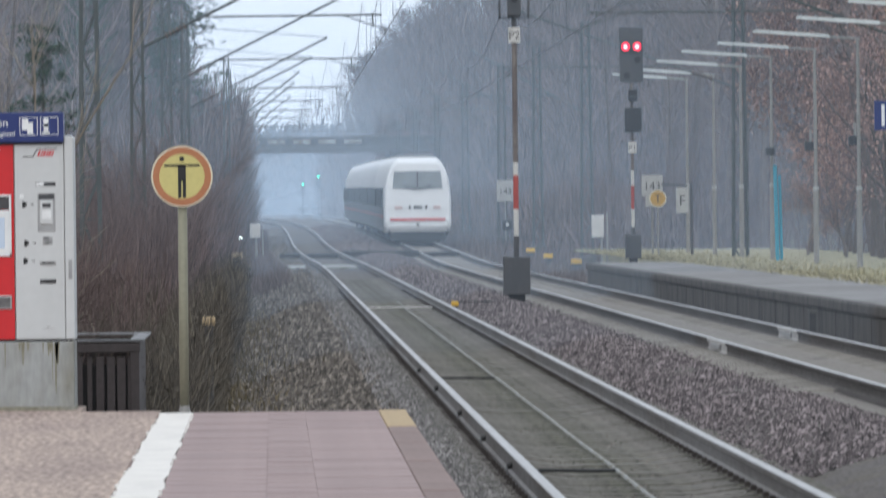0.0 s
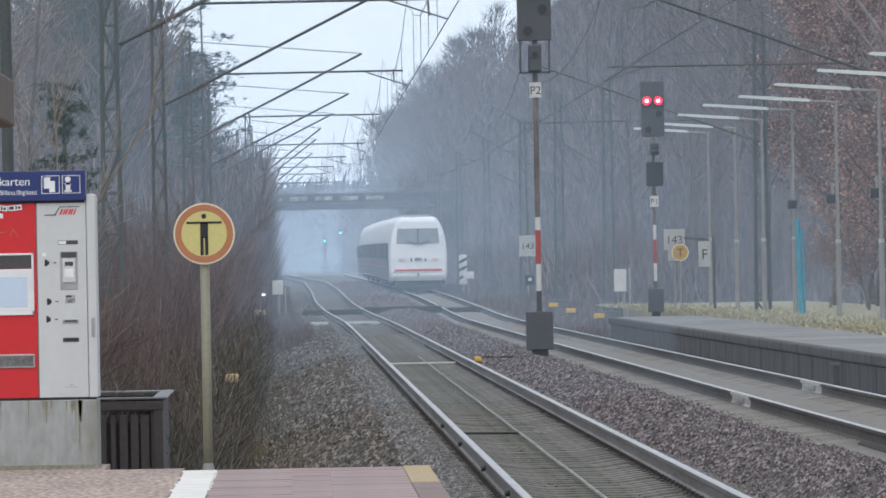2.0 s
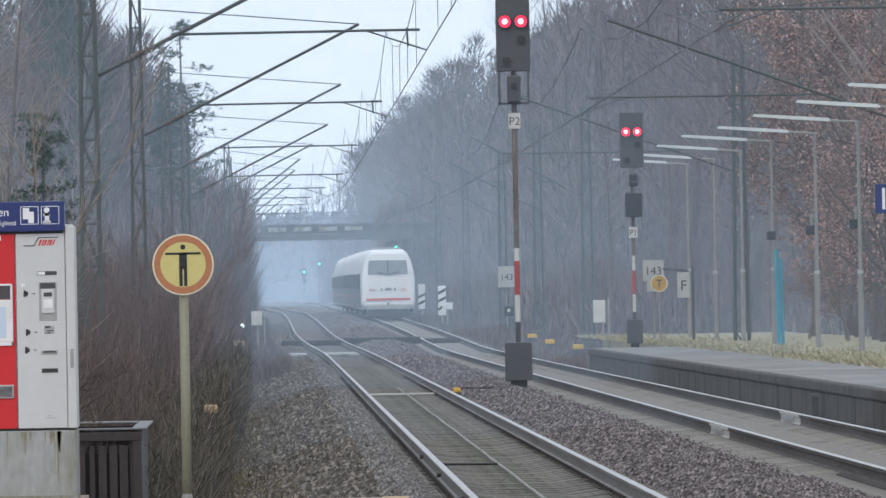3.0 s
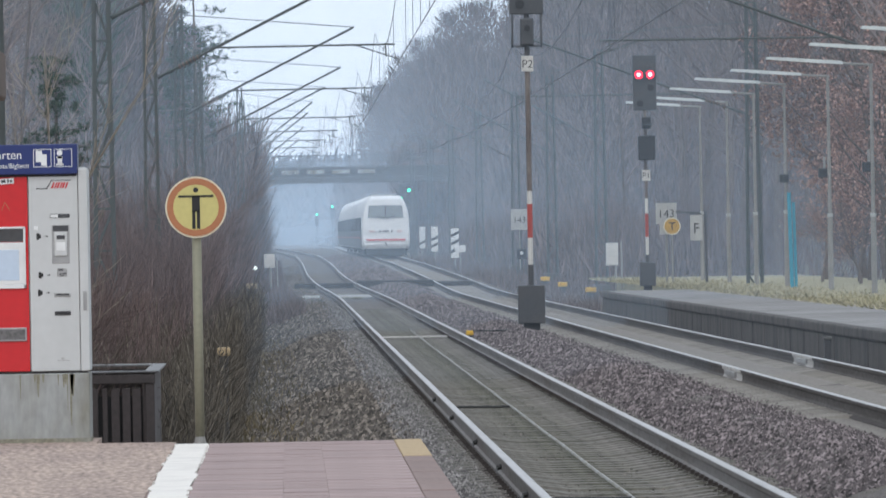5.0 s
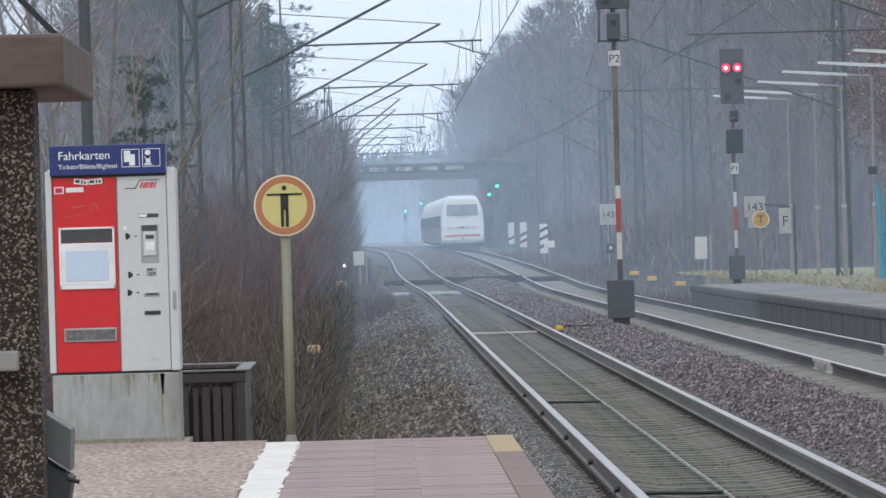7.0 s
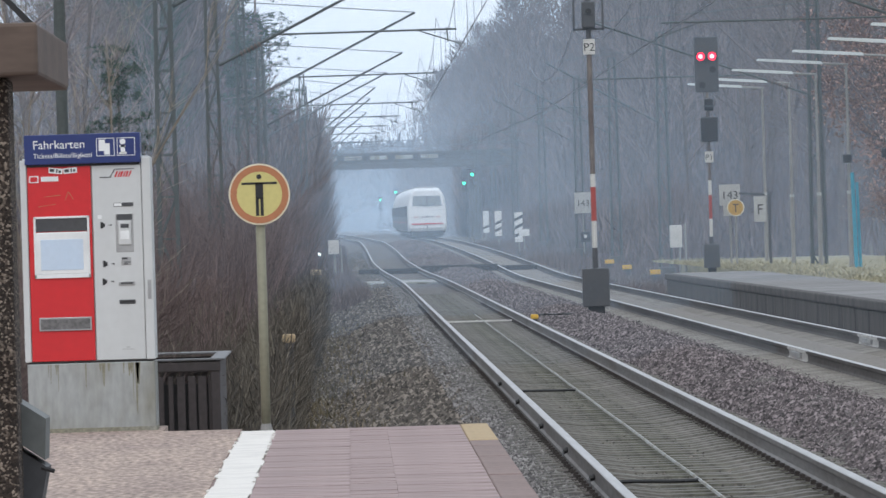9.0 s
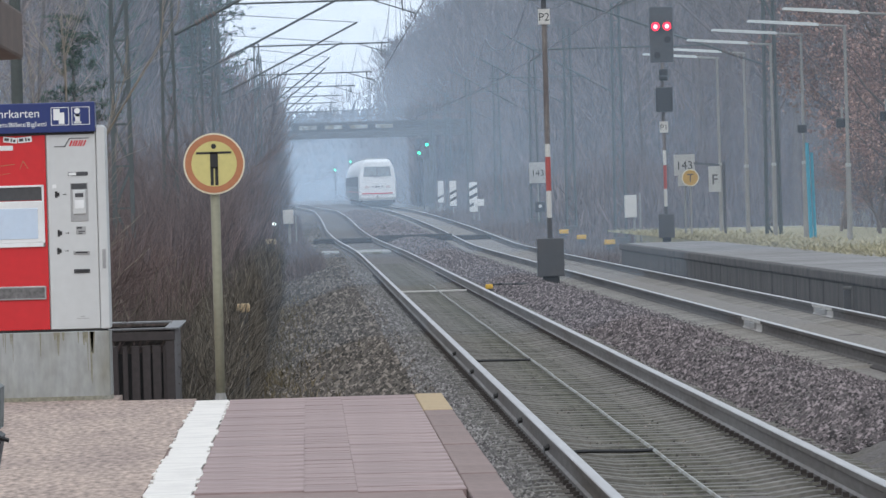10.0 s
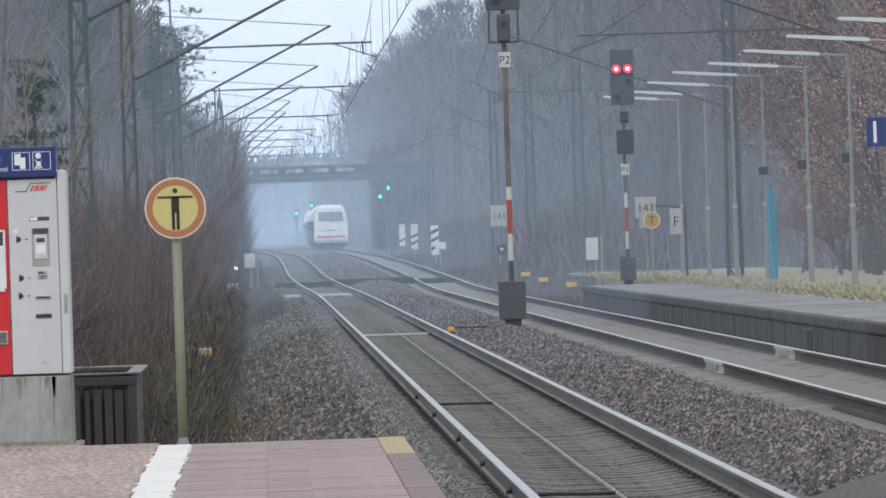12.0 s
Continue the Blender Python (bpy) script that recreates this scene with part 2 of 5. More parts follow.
# ---- mesh tools ----
class Form:
    """Collects corners and faces of one mesh."""

    def __init__(self):
        self.v, self.f = [], []

    def add(self, verts, faces):
        n = len(self.v)
        self.v += [tuple(p) for p in verts]
        self.f += [tuple(n + i for i in f) for f in faces]
        return self

    def box(self, x0, x1, y0, y1, z0, z1, c=0.0):
        """A box, its edges chamfered by c."""
        if c <= 0:
            p = [(x, y, z) for z in (z0, z1) for y in (y0, y1) for x in (x0, x1)]
            return self.add(p, [(0, 2, 3, 1), (4, 5, 7, 6), (0, 1, 5, 4), (2, 6, 7, 3), (0, 4, 6, 2), (1, 3, 7, 5)])
        b = bmesh.new()
        bmesh.ops.create_cube(b, size=1)
        for v in b.verts:
            v.co = ((x0 + x1) / 2 + v.co.x * (x1 - x0), (y0 + y1) / 2 + v.co.y * (y1 - y0), (z0 + z1) / 2 + v.co.z * (z1 - z0))
        bmesh.ops.bevel(b, geom=b.edges[:], offset=c, segments=2, affect="EDGES", profile=0.5)
        b.verts.index_update()
        self.add([v.co for v in b.verts], [[v.index for v in f.verts] for f in b.faces])
        b.free()
        return self

    def tube(self, p, q, r0, r1=None, n=8, caps=True):
        p, q = Vector(p), Vector(q)
        r1 = r0 if r1 is None else r1
        d = (q - p).normalized()
        a = d.orthogonal().normalized()
        b = d.cross(a)
        ring = [(math.cos(2 * math.pi * i / n), math.sin(2 * math.pi * i / n)) for i in range(n)]
        pts = [p + (a * c + b * s) * r0 for c, s in ring] + [q + (a * c + b * s) * r1 for c, s in ring]
        fs = [(i, (i + 1) % n, n + (i + 1) % n, n + i) for i in range(n)]
        if caps:
            fs += [tuple(range(n))[::-1], tuple(range(n, 2 * n))]
        return self.add(pts, fs)

    def bar(self, p, q, w, h):
        """A flat bar from p to q, w wide and h high."""
        p, q = Vector(p), Vector(q)
        d = (q - p).normalized()
        a = d.cross(Vector((0, 0, 1)))
        a = a.normalized() if a.length > 0.01 else Vector((1, 0, 0))
        b = a.cross(d)
        o = [(-1, -1), (1, -1), (1, 1), (-1, 1)]
        pts = [e + a * i * w / 2 + b * j * h / 2 for e in (p, q) for i, j in o]
        return self.add(pts, [(3, 2, 1, 0), (4, 5, 6, 7), (0, 1, 5, 4), (1, 2, 6, 5), (2, 3, 7, 6), (3, 0, 4, 7)])

    def prism(self, profile, y0, y1):
        """A profile of (x, z), anticlockwise seen from -y, drawn out along y."""
        n = len(profile)
        pts = [(x, y, z) for y in (y0, y1) for x, z in profile]
        fs = [(i, (i + 1) % n, n + (i + 1) % n, n + i) for i in range(n)]
        return self.add(pts, fs + [tuple(range(n))[::-1], tuple(range(n, 2 * n))])

    def loft(self, rings, closed=True, caps=True):
        n = len(rings[0])
        pts = [p for r in rings for p in r]
        fs = []
        for k in range(len(rings) - 1):
            for i in range(n if closed else n - 1):
                j = (i + 1) % n
                fs.append((k * n + i, k * n + j, (k + 1) * n + j, (k + 1) * n + i))
        if caps:
            fs += [tuple(range(n))[::-1], tuple(range((len(rings) - 1) * n, len(rings) * n))]
        return self.add(pts, fs)

    def plate(self, cx, y0, y1, cz, r, n=40, r_in=0.0):
        """A round plate facing -y, or a ring."""
        ring = [(math.cos(2 * math.pi * i / n), math.sin(2 * math.pi * i / n)) for i in range(n)]
        if r_in <= 0:
            return self.prism([(cx + r * c, cz + r * s) for c, s in ring], y0, y1)
        rings = []
        for rr, y in ((r, y0), (r, y1), (r_in, y1), (r_in, y0), (r, y0)):
            rings.append([(cx + rr * c, y, cz + rr * s) for c, s in ring])
        return self.loft(rings, caps=False)

    def mesh(self, name, mat, smooth=False):
        me = bpy.data.meshes.new(name)
        me.from_pydata(self.v, [], self.f)
        me.materials.append(mat)
        b = bmesh.new()
        b.from_mesh(me)
        if len(b.faces) < 40000:
            bmesh.ops.recalc_face_normals(b, faces=b.faces[:])
        if smooth:
            for f in b.faces:
                f.smooth = True
        b.to_mesh(me)
        b.free()
        return me


def part(name, form, mat, parent=None, label="", smooth=False):
    ob = new(name, form.mesh(name, mat, smooth))
    if parent:
        ob.parent = parent
    return tagged(ob, label)


def thing(name, label, category, at=(0, 0, 0), group="", kind=""):
    ob = new(name)
    ob.matrix_basis = pose(*at)
    ob.empty_display_size = 0.1
    return tagged(ob, label, category, group, kind)


def structure(name, form, mat, label, category, kind="structure", smooth=False):
    return tagged(part(name, form, mat, smooth=smooth), label, category, kind=kind)


def lettering(text, size, mat, parent, x, y, z, align="LEFT", name="lettering"):
    """Flat writing that faces the viewer on the platform."""
    cu = bpy.data.curves.new(name, "FONT")
    cu.body, cu.size, cu.extrude, cu.align_x = text, size, 0.0008, align
    cu.materials.append(mat)
    ob = new(name, cu)
    ob.parent = parent
    ob.matrix_basis = pose(x, y, z, 90, 0, 0)
    return ob


# ---- the line of the two tracks ----
def smooth_line(ys, vs):
    grid = np.arange(-100, 1502)
    table = np.mean([np.interp(grid + d, ys, vs) for d in np.linspace(-14, 14, 9)], 0).tolist()

    def value(y):
        s = min(max(y + 100, 0), 1600)
        i = int(s)
        return table[i] + (table[i + 1] - table[i]) * (s - i)
    return value


rail_z = smooth_line([-100, 225, 262, 300, 345, 410, 490, 540, 630, 700, 1000, 4000], [0, 0, 0.02, 0.22, 0.42, 0.72, 0.98, 1.06, 1.2, 1.38, 1.9, 1.9])
centre_1 = smooth_line([-100, 235, 262, 290, 330, 420, 520, 600, 700, 850, 1000, 1400], [2.37, 2.37, 2.28, 1.85, 1.6, 1.5, 1.25, 0.6, -0.6, -3.5, -8, -30])
centre_2 = smooth_line([-100, 340, 410, 490, 540, 630, 668, 700, 800, 900, 1000, 1400], [6.36, 6.42, 6.28, 6.08, 5.96, 5.66, 5.54, 5.5, 5.5, 5.0, 3.2, -18])


def between(x, xs, vs):
    """The value at x on a line through few points."""
    if x <= xs[0]:
        return vs[0]
    for x0, x1, v0, v1 in zip(xs, xs[1:], vs, vs[1:]):
        if x <= x1:
            return v0 + (v1 - v0) * (x - x0) / (x1 - x0)
    return vs[-1]


def ground_z(x, y):
    """The lie of the land: the bed of the line, a ditch to its left, woods on both sides."""
    base = rail_z(y)
    a, b = centre_1(y), centre_2(y)
    return base + between(x, (a - 60, a - 14, a - 6, a - 3.6, a - 2.2, b + 2.2, b + 3.5, b + 8, b + 60), (1.0, 0.2, -0.5, -0.75, -0.5, -0.5, -0.55, -0.1, 0.6))


# ---- ground, ballast, tracks ----
def spans(a, b, first, growth, largest):
    out, step = [a], first
    while out[-1] < b:
        out.append(min(b, out[-1] + step))
        step = min(largest, step * growth)
    return out


def sheet(xs_at, ys, z_at):
    f = Form()
    rows = [[(x, y, z_at(x, y)) for x in xs_at(y)] for y in ys]
    n = len(rows[0])
    f.v = [p for r in rows for p in r]
    f.f = [(k * n + i, k * n + i + 1, (k + 1) * n + i + 1, (k + 1) * n + i) for k in range(len(rows) - 1) for i in range(n - 1)]
    return f


LONG = [-60, 0, 20, 30] + spans(36, 900, 3, 1.02, 12) + [1000, 1200, 1600, 2400, 4500]


def ground_xs(y):
    a, b = centre_1(y), centre_2(y)
    return [a - 1500, a - 200, a - 60, a - 30, a - 14, a - 9, a - 6, a - 4.6, a - 3.6, a - 2.9, a - 2.2, a, b, b + 2.2, b + 2.8, b + 3.5, b + 5, b + 8, b + 20, b + 60, b + 200, b + 1500]


structure("ground", sheet(ground_xs, LONG, lambda x, y: ground_z(x, y) + 0.05 * noise.noise((x * 0.7, y * 0.15, 0))), EARTH, "brown woodland ground with dead leaves beside the line", "ground", smooth=True)


def bed_xs(y):
    a, b = centre_1(y), centre_2(y)
    return [a - 2.9, a - 2.3, a - 1.8, a - 1.45, a - 1.3, a - 0.83, a + 0.83, a + 1.3, a + 1.5, a + 1.9, b - 1.9, b - 1.5, b - 1.3, b - 0.83, b + 0.83, b + 1.3, b + 1.7, b + 2.3]


BED = [-0.8, -0.42, -0.25, -0.2, -0.195, -0.212, -0.212, -0.195, -0.12, -0.02, -0.02, -0.12, -0.19, -0.19, -0.19, -0.19, -0.3, -0.75]
BED_ROWS = [-60, 0, 20] + spans(30, 900, 2.5, 1.01, 10) + [1000, 1200, 1500]
f = Form()
n = len(BED)
for y in BED_ROWS:
    z = rail_z(y)
    f.v += [(x, y, z + dz + 0.02 * noise.noise((x * 2, y * 0.6, 3))) for x, dz in zip(bed_xs(y), BED)]
f.f = [(k * n + i, k * n + i + 1, (k + 1) * n + i + 1, (k + 1) * n + i) for k in range(len(BED_ROWS) - 1) for i in range(n - 1)]
structure("ballast_bed", f, BALLAST, "grey-brown ballast bed under both tracks", "ballast")

RAIL_SECTION = [(-0.03, -0.148), (0.03, -0.148), (0.012, -0.13), (0.010, -0.058), (0.034, -0.042), (0.036, -0.008), (-0.036, -0.008), (-0.034, -0.042), (-0.010, -0.058), (-0.012, -0.13)]
FOOT_SECTION = [(-0.078, -0.19), (0.078, -0.19), (0.074, -0.166), (0.028, -0.146), (-0.028, -0.146), (-0.074, -0.166)]
HEAD_SECTION = [(-0.034, -0.0075), (0.034, -0.0075), (0.030, -0.002), (0.018, 0.0), (-0.018, 0.0), (-0.030, -0.002)]
RAIL_ROWS = [-20, 10] + spans(30, 1000, 4, 1.01, 9)


def swept(section, centre, offset):
    rings = []
    for y in RAIL_ROWS:
        x, z = centre(y) + offset, rail_z(y)
        rings.append([(x + px, y, z + pz) for px, pz in section])
    return Form().loft(rings)


def track(name, centre, label, side_mat):
    t = thing(name, label, "railway track", kind="structure")
    for side in (-0.752, 0.752):
        r = part("rail", swept(RAIL_SECTION, centre, side), side_mat, t)
        part("rail_foot", swept(FOOT_SECTION, centre, side), RAIL_FOOT, r, "dark rusty rail foot")
        part("running_surface", swept(HEAD_SECTION, centre, side), RAIL_TOP, r, "polished bright steel rail head")
    return t


track_1 = track("track_1", centre_1, "railway track with polished rails on old sleepers", RAIL_STEEL)
f = Form()
for y in BED_ROWS:
    f.v += [(centre_2(y) + dx, y, rail_z(y) + dz) for dx, dz in ((-1.12, -0.25), (-1.05, -0.183), (1.1, -0.183), (1.18, -0.25))]
f.f = [(k * 4 + i, k * 4 + i + 1, k * 4 + i + 5, k * 4 + i + 4) for k in range(len(BED_ROWS) - 1) for i in range(3)]
structure("pale_ballast_strip", f, PALE_BED, "pale dusty ballast packed round the second track", "ballast")
track_2 = track("track_2", centre_2, "second railway track beside the far platform", RAIL_BROWN)
LABEL_CABLE = "thin grey cable lying along the middle of the track"
cable = thing("track_cable", LABEL_CABLE, "cable", (2.4, 0, -0.145))
f = Form()
pts = [(-0.07 + 0.0016 * (y - 50) + 0.004 * math.sin(y * 0.5), y, 0.0) for y in range(38, 160, 2)]
for p, q in zip(pts, pts[1:]):
    f.tube(p, q, 0.013, n=5, caps=False)
part("cable", f, CONCRETE, cable)
for y, x0, x1 in ((82.6, -0.72, -0.02), (52.4, -0.7, -0.06)):
    f = Form().loft([[(x0 + (x1 - x0) * k / 6, y + 0.1 * math.sin(k) + dy, dz) for dy, dz in ((-0.013, 0), (0, 0.013), (0.013, 0), (0, -0.013))] for k in range(7)])
    part("cross_cable", f, BLACK, cable)
part("pale_cross_cable", Form().box(-0.68, 0.66, 147.0, 147.25, -0.014, 0.012), MAST_WHITE, cable)

for x, y in ((centre_2(97) - 0.752, 97), (centre_2(106) + 0.752, 106)):
    j = thing("rail_joint", "pale insulated joint with fishplates on the rail", "rail joint", (x, y, 0))
    part("fishplate", Form().box(-0.05, -0.015, -1.0, 1.0, -0.12, -0.055, 0.006), STEEL, j)
    part("fishplate", Form().box(0.015, 0.05, -1.0, 1.0, -0.12, -0.055, 0.006), STEEL, j)
    part("end_post", Form().box(-0.036, 0.036, -0.02, 0.02, -0.04, 0.003), MAST_WHITE, j)
    # Worn band of rail side; the light it reflects is painted pale.
    web = [(-0.036, -0.148), (-0.018, -0.128), (-0.018, -0.06), (-0.042, -0.045), (-0.042, -0.01), (-0.0365, -0.01), (-0.0365, -0.04), (-0.0125, -0.058), (-0.0125, -0.13), (-0.03, -0.148)]
    part("pale_web", Form().prism(web, -2.2, 1.8), JOINT_SHEEN, j, "pale worn rail side, its sheen put into the colour")
for y in (84.5, 75.5, 66, 58.5, 52):
    j = thing("bond_clip", "small dark cable clip on the rail web", "cable clip", (centre_1(y) - 0.752, y, -0.1))
    part("clip", Form().tube((-0.05, 0, 0), (-0.01, 0, 0.01), 0.022, n=8), BLACK, j)
    part("lead", Form().tube((-0.05, 0, 0), (-0.06, -0.3, -0.06), 0.008, n=5), BLACK, j)

# dark raised band across both tracks at the crossing of the line
crossing = thing("track_crossing", "dark raised band across both tracks", "crossing", (0, 297, rail_z(297)))
for x0, x1 in ((centre_1(297) - 1.6, centre_1(297) - 0.82), (centre_1(297) - 0.68, centre_1(297) + 0.68), (centre_1(297) + 0.82, centre_2(297) - 0.82), (centre_2(297) - 0.68, centre_2(297) + 0.68)):
    part("board", Form().box(x0, x1, -1.6, 1.6, -0.2, 0.07 if x1 - x0 > 1.5 else -0.005, 0.02), DARK_BOARD, crossing)
apron = thing("concrete_apron", "pale concrete slab between the rails", "slab", (centre_1(268), 264, rail_z(264)))
part("slab", Form().box(-0.66, 0.66, -6, 6, -0.22, -0.14, 0.02), CONCRETE, apron)
part("slab", Form().box(-1.7, -1.1, -3, 5, -0.22, -0.14, 0.02), CONCRETE, apron)

# ---- near platform ----
PZ = 0.44
f = Form()
f.box(-6, -1.2, -20, 48.3, -0.9, PZ - 0.003)
f.box(-1.2, -0.71, -20, 46.9, -0.9, PZ - 0.003)
structure("platform_asphalt", f, GRIT, "platform of beige gritted asphalt", "platform")
structure("platform_base", Form().box(-0.71, 0.60, -20, 46.3, -0.9, PZ - 0.007), EDGE, "concrete body of the platform under its paving", "platform")
lr = random.Random(9)
rows, y = [], 46.12
while y > 26:
    a, b = lr.uniform(-0.012, 0.012), lr.uniform(-0.012, 0.012)
    step = lr.choice((0.12, 0.25, 0.25, 0.4))
    rows += [(y, a, b), (y - step + 0.01, a + lr.uniform(-0.006, 0.006), b + lr.uniform(-0.006, 0.006))]
    y -= step
f = Form().loft([[(-0.70 + a, y, PZ - 0.004), (-0.50 + b, y, PZ - 0.004), (-0.50 + b, y, PZ + 0.004), (-0.70 + a, y, PZ + 0.004)] for y, a, b in rows])
line = structure("white_line", f, WHITE_PAINT, "worn white safety line painted on the platform", "platform line")


# ---- far platform ----
FZ = 0.345
FX = 8.02
platform_far = thing("platform_far", "low platform with dark concrete edge and grey paving", "platform", kind="structure")
part("edge_wall", Form().box(FX + 0.06, FX + 0.45, 20, 195, -0.7, FZ - 0.16, 0.0), WALL_DARK, platform_far, "weathered concrete wall, its shade put into the dark colour")
part("coping", Form().box(FX, FX + 0.7, 20, 196.5, FZ - 0.16, FZ, 0.03), WALL_DARK, platform_far)
part("paving", Form().box(FX + 0.16, 11.2, 20, 196.5, FZ - 0.1, FZ + 0.004), PLATFORM_TOP, platform_far)
part("end_ramp", Form().prism([(FX + 0.1, -0.7), (11.2, -0.7), (11.2, FZ), (FX + 0.1, FZ)], 195.5, 197.5), WALL_DARK, platform_far)
verge = structure("grass_verge", Form().box(11.2, 17.5, 20, 262, -0.7, FZ + 0.02), TURF, "earth verge with dry grass behind the far platform", "verge")
rp = thing("marker_post", "short dark post before the far platform wall", "post", (7.9, 112, 0))
part("shaft", Form().box(-0.05, 0.05, -0.05, 0.05, -0.5, 0.12, 0.01), DARK, rp)
part("cap", Form().box(-0.065, 0.065, -0.065, 0.065, 0.12, 0.17, 0.012), CONCRETE_DARK, rp)
for k in range(41):
    y = 60 + k * 3.3
    part("wall_panel", Form().box(FX + 0.03, FX + 0.1, y, y + 3.22, -0.6, FZ - 0.17, 0.015), WALL_DARK, platform_far)
f = Form()
rng = random.Random(5)
for k in range(20000):
    y = rng.uniform(90, 262)
    x = 10.3 + abs(rng.gauss(0, 1.5))
    h = rng.uniform(0.01, 0.07) + 0.12 * rng.random() ** 8
    a, w = rng.uniform(0, math.pi), rng.uniform(0.012, 0.03)
    lean = (rng.gauss(0, 0.12), rng.gauss(0, 0.12))
    dx, dy = math.cos(a) * w, math.sin(a) * w
    f.add([(x - dx, y - dy, FZ - 0.02), (x + dx, y + dy, FZ - 0.02), (x + lean[0], y + lean[1], FZ + h)], [(0, 1, 2)])
structure("dry_grass", f, DRY_GRASS, "dry straw-coloured grass along the far platform", "grass", kind="stuff")


# ---- ticket machine ----
def ticket_machine():
    m = thing("ticket_machine", "red and grey ticket machine with blue header on concrete plinth", "ticket machine", (-1.64, 47.3, PZ))
    w = 0.395
    part("plinth", Form().box(-w, w, 0.0, 0.62, -0.05, 0.425, 0.008), CONCRETE, m, "stained grey concrete plinth")
    sr = random.Random(4)
    for k in range(15):
        x, wd, ln = sr.uniform(-w + 0.02, w - 0.05), sr.uniform(0.006, 0.028), sr.uniform(0.04, 0.24) * (1.5 if k % 4 == 0 else 0.7)
        part("rust_streak", Form().add([(x - wd / 2, -0.0012, 0.42), (x + wd / 2, -0.0012, 0.42), (x + wd * 0.15, -0.0012, 0.42 - ln), (x - wd * 0.2, -0.0012, 0.42 - ln * 0.9)], [(0, 1, 2, 3)]), STREAK, m)
    part("foot_strip", Form().box(-w - 0.004, w + 0.004, -0.004, 0.5, -0.05, 0.022), STREAK, m, "darker strip along the plinth foot")
    part("plinth_joint", Form().box(-w + 0.01, w - 0.01, 0.012, 0.6, 0.425, 0.437), BLACK, m)
    part("cabinet", Form().box(-w + 0.004, w - 0.004, 0.03, 0.6, 0.437, 1.70, 0.006), GREY_PAINT, m)
    part("side_post", Form().box(-w - 0.012, -w + 0.028, -0.005, 0.5, 0.437, 1.69, 0.006), GREY_PAINT, m)
    part("side_post", Form().box(w - 0.05, w + 0.006, -0.005, 0.5, 0.437, 1.69, 0.006), GREY_PAINT, m)
    door = part("red_door", Form().box(-w + 0.032, 0.030, 0.004, 0.03, 0.44, 1.655, 0.003), RED, m, "glossy red front panel")
    grey = part("grey_door", Form().box(0.038, w - 0.054, 0.004, 0.03, 0.44, 1.655, 0.003), GREY_PAINT, m, "light grey service panel")
    head = part("header_sign", Form().box(-w + 0.02, w - 0.052, -0.03, 0.3, 1.66, 1.845, 0.004), BLUE, m, "dark blue header sign")
    # Black strip put in for the shade below the header sign.
    part("header_shadow_gap", Form().box(-w + 0.03, w - 0.06, 0.0, 0.2, 1.645, 1.66), BLACK, m)
    x0 = -w + 0.02
    lettering("Fahrkarten", 0.074, WHITE, head, x0 + 0.052, -0.0315, 1.757)
    lettering("Tickets/Billets/Biglietti", 0.041, WHITE, head, x0 + 0.054, -0.0315, 1.70)
    for bx in (x0 + 0.447, x0 + 0.575):
        f = Form()
        for a, b, c, d in ((0, 0.112, 0, 0.004), (0, 0.112, 0.108, 0.112), (0, 0.004, 0, 0.112), (0.108, 0.112, 0, 0.112)):
            f.box(bx + a, bx + b, -0.0325, -0.029, 1.703 + c, 1.703 + d)
        part("icon_frame", f, WHITE, head)
    f = Form()
    f.box(x0 + 0.462, x0 + 0.502, -0.0325, -0.029, 1.735, 1.805)
    f.box(x0 + 0.495, x0 + 0.53, -0.0335, -0.029, 1.712, 1.782)
    part("ticket_icon", f, WHITE, head)
    f = Form().plate(x0 + 0.61, -0.0325, -0.029, 1.79, 0.018, 20)
    f.box(x0 + 0.59, x0 + 0.628, -0.0325, -0.029, 1.755, 1.768).box(x0 + 0.597, x0 + 0.625, -0.0325, -0.029, 1.718, 1.768).box(x0 + 0.588, x0 + 0.634, -0.0325, -0.029, 1.712, 1.724)
    part("letter_icon", f, WHITE, head)
    # red side: mark, stickers, screen, ticket tray
    part("maker_mark", Form().box(-0.352, -0.292, -0.001, 0.006, 1.548, 1.592, 0.002), WHITE, door)
    part("maker_mark", Form().box(-0.278, -0.17, -0.0005, 0.006, 1.556, 1.586), WHITE, door)
    part("maker_mark_core", Form().box(-0.344, -0.300, -0.002, 0.006, 1.555, 1.585), RED, door)
    for sx, tilt in ((-0.185, 7), (-0.095, -5)):
        s = part("sticker", Form().box(-0.043, 0.043, -0.003, 0.001, -0.017, 0.017), WHITE, door, "torn pale sticker with dark print")
        s.matrix_basis = pose(sx, 0.0, 1.62, 0, tilt, 0)
        part("print", Form().box(-0.036, -0.008, -0.0042, 0, -0.008, 0.010).box(0.002, 0.012, -0.0042, 0, -0.01, 0.011).box(0.018, 0.033, -0.0042, 0, -0.009, 0.006), DARK, s)
    f = Form()
    for a, b, c, d in ((-0.332, 0.014, 0.955, 0.980), (-0.332, 0.014, 1.325, 1.338), (-0.332, -0.318, 0.955, 1.338), (0.0, 0.014, 0.955, 1.338)):
        f.box(a, b, -0.012, 0.01, c, d, 0.003)
    frame_part = part("screen_frame", f, WHITE, door, "white screen frame")
    part("shade_panel", Form().box(-0.321, 0.002, -0.003, 0.004, 1.245, 1.325), DARK, frame_part, "dark recessed panel over the screen")
    part("screen_bezel", Form().box(-0.321, 0.002, -0.010, 0.004, 0.98, 1.24, 0.006), WHITE, frame_part)
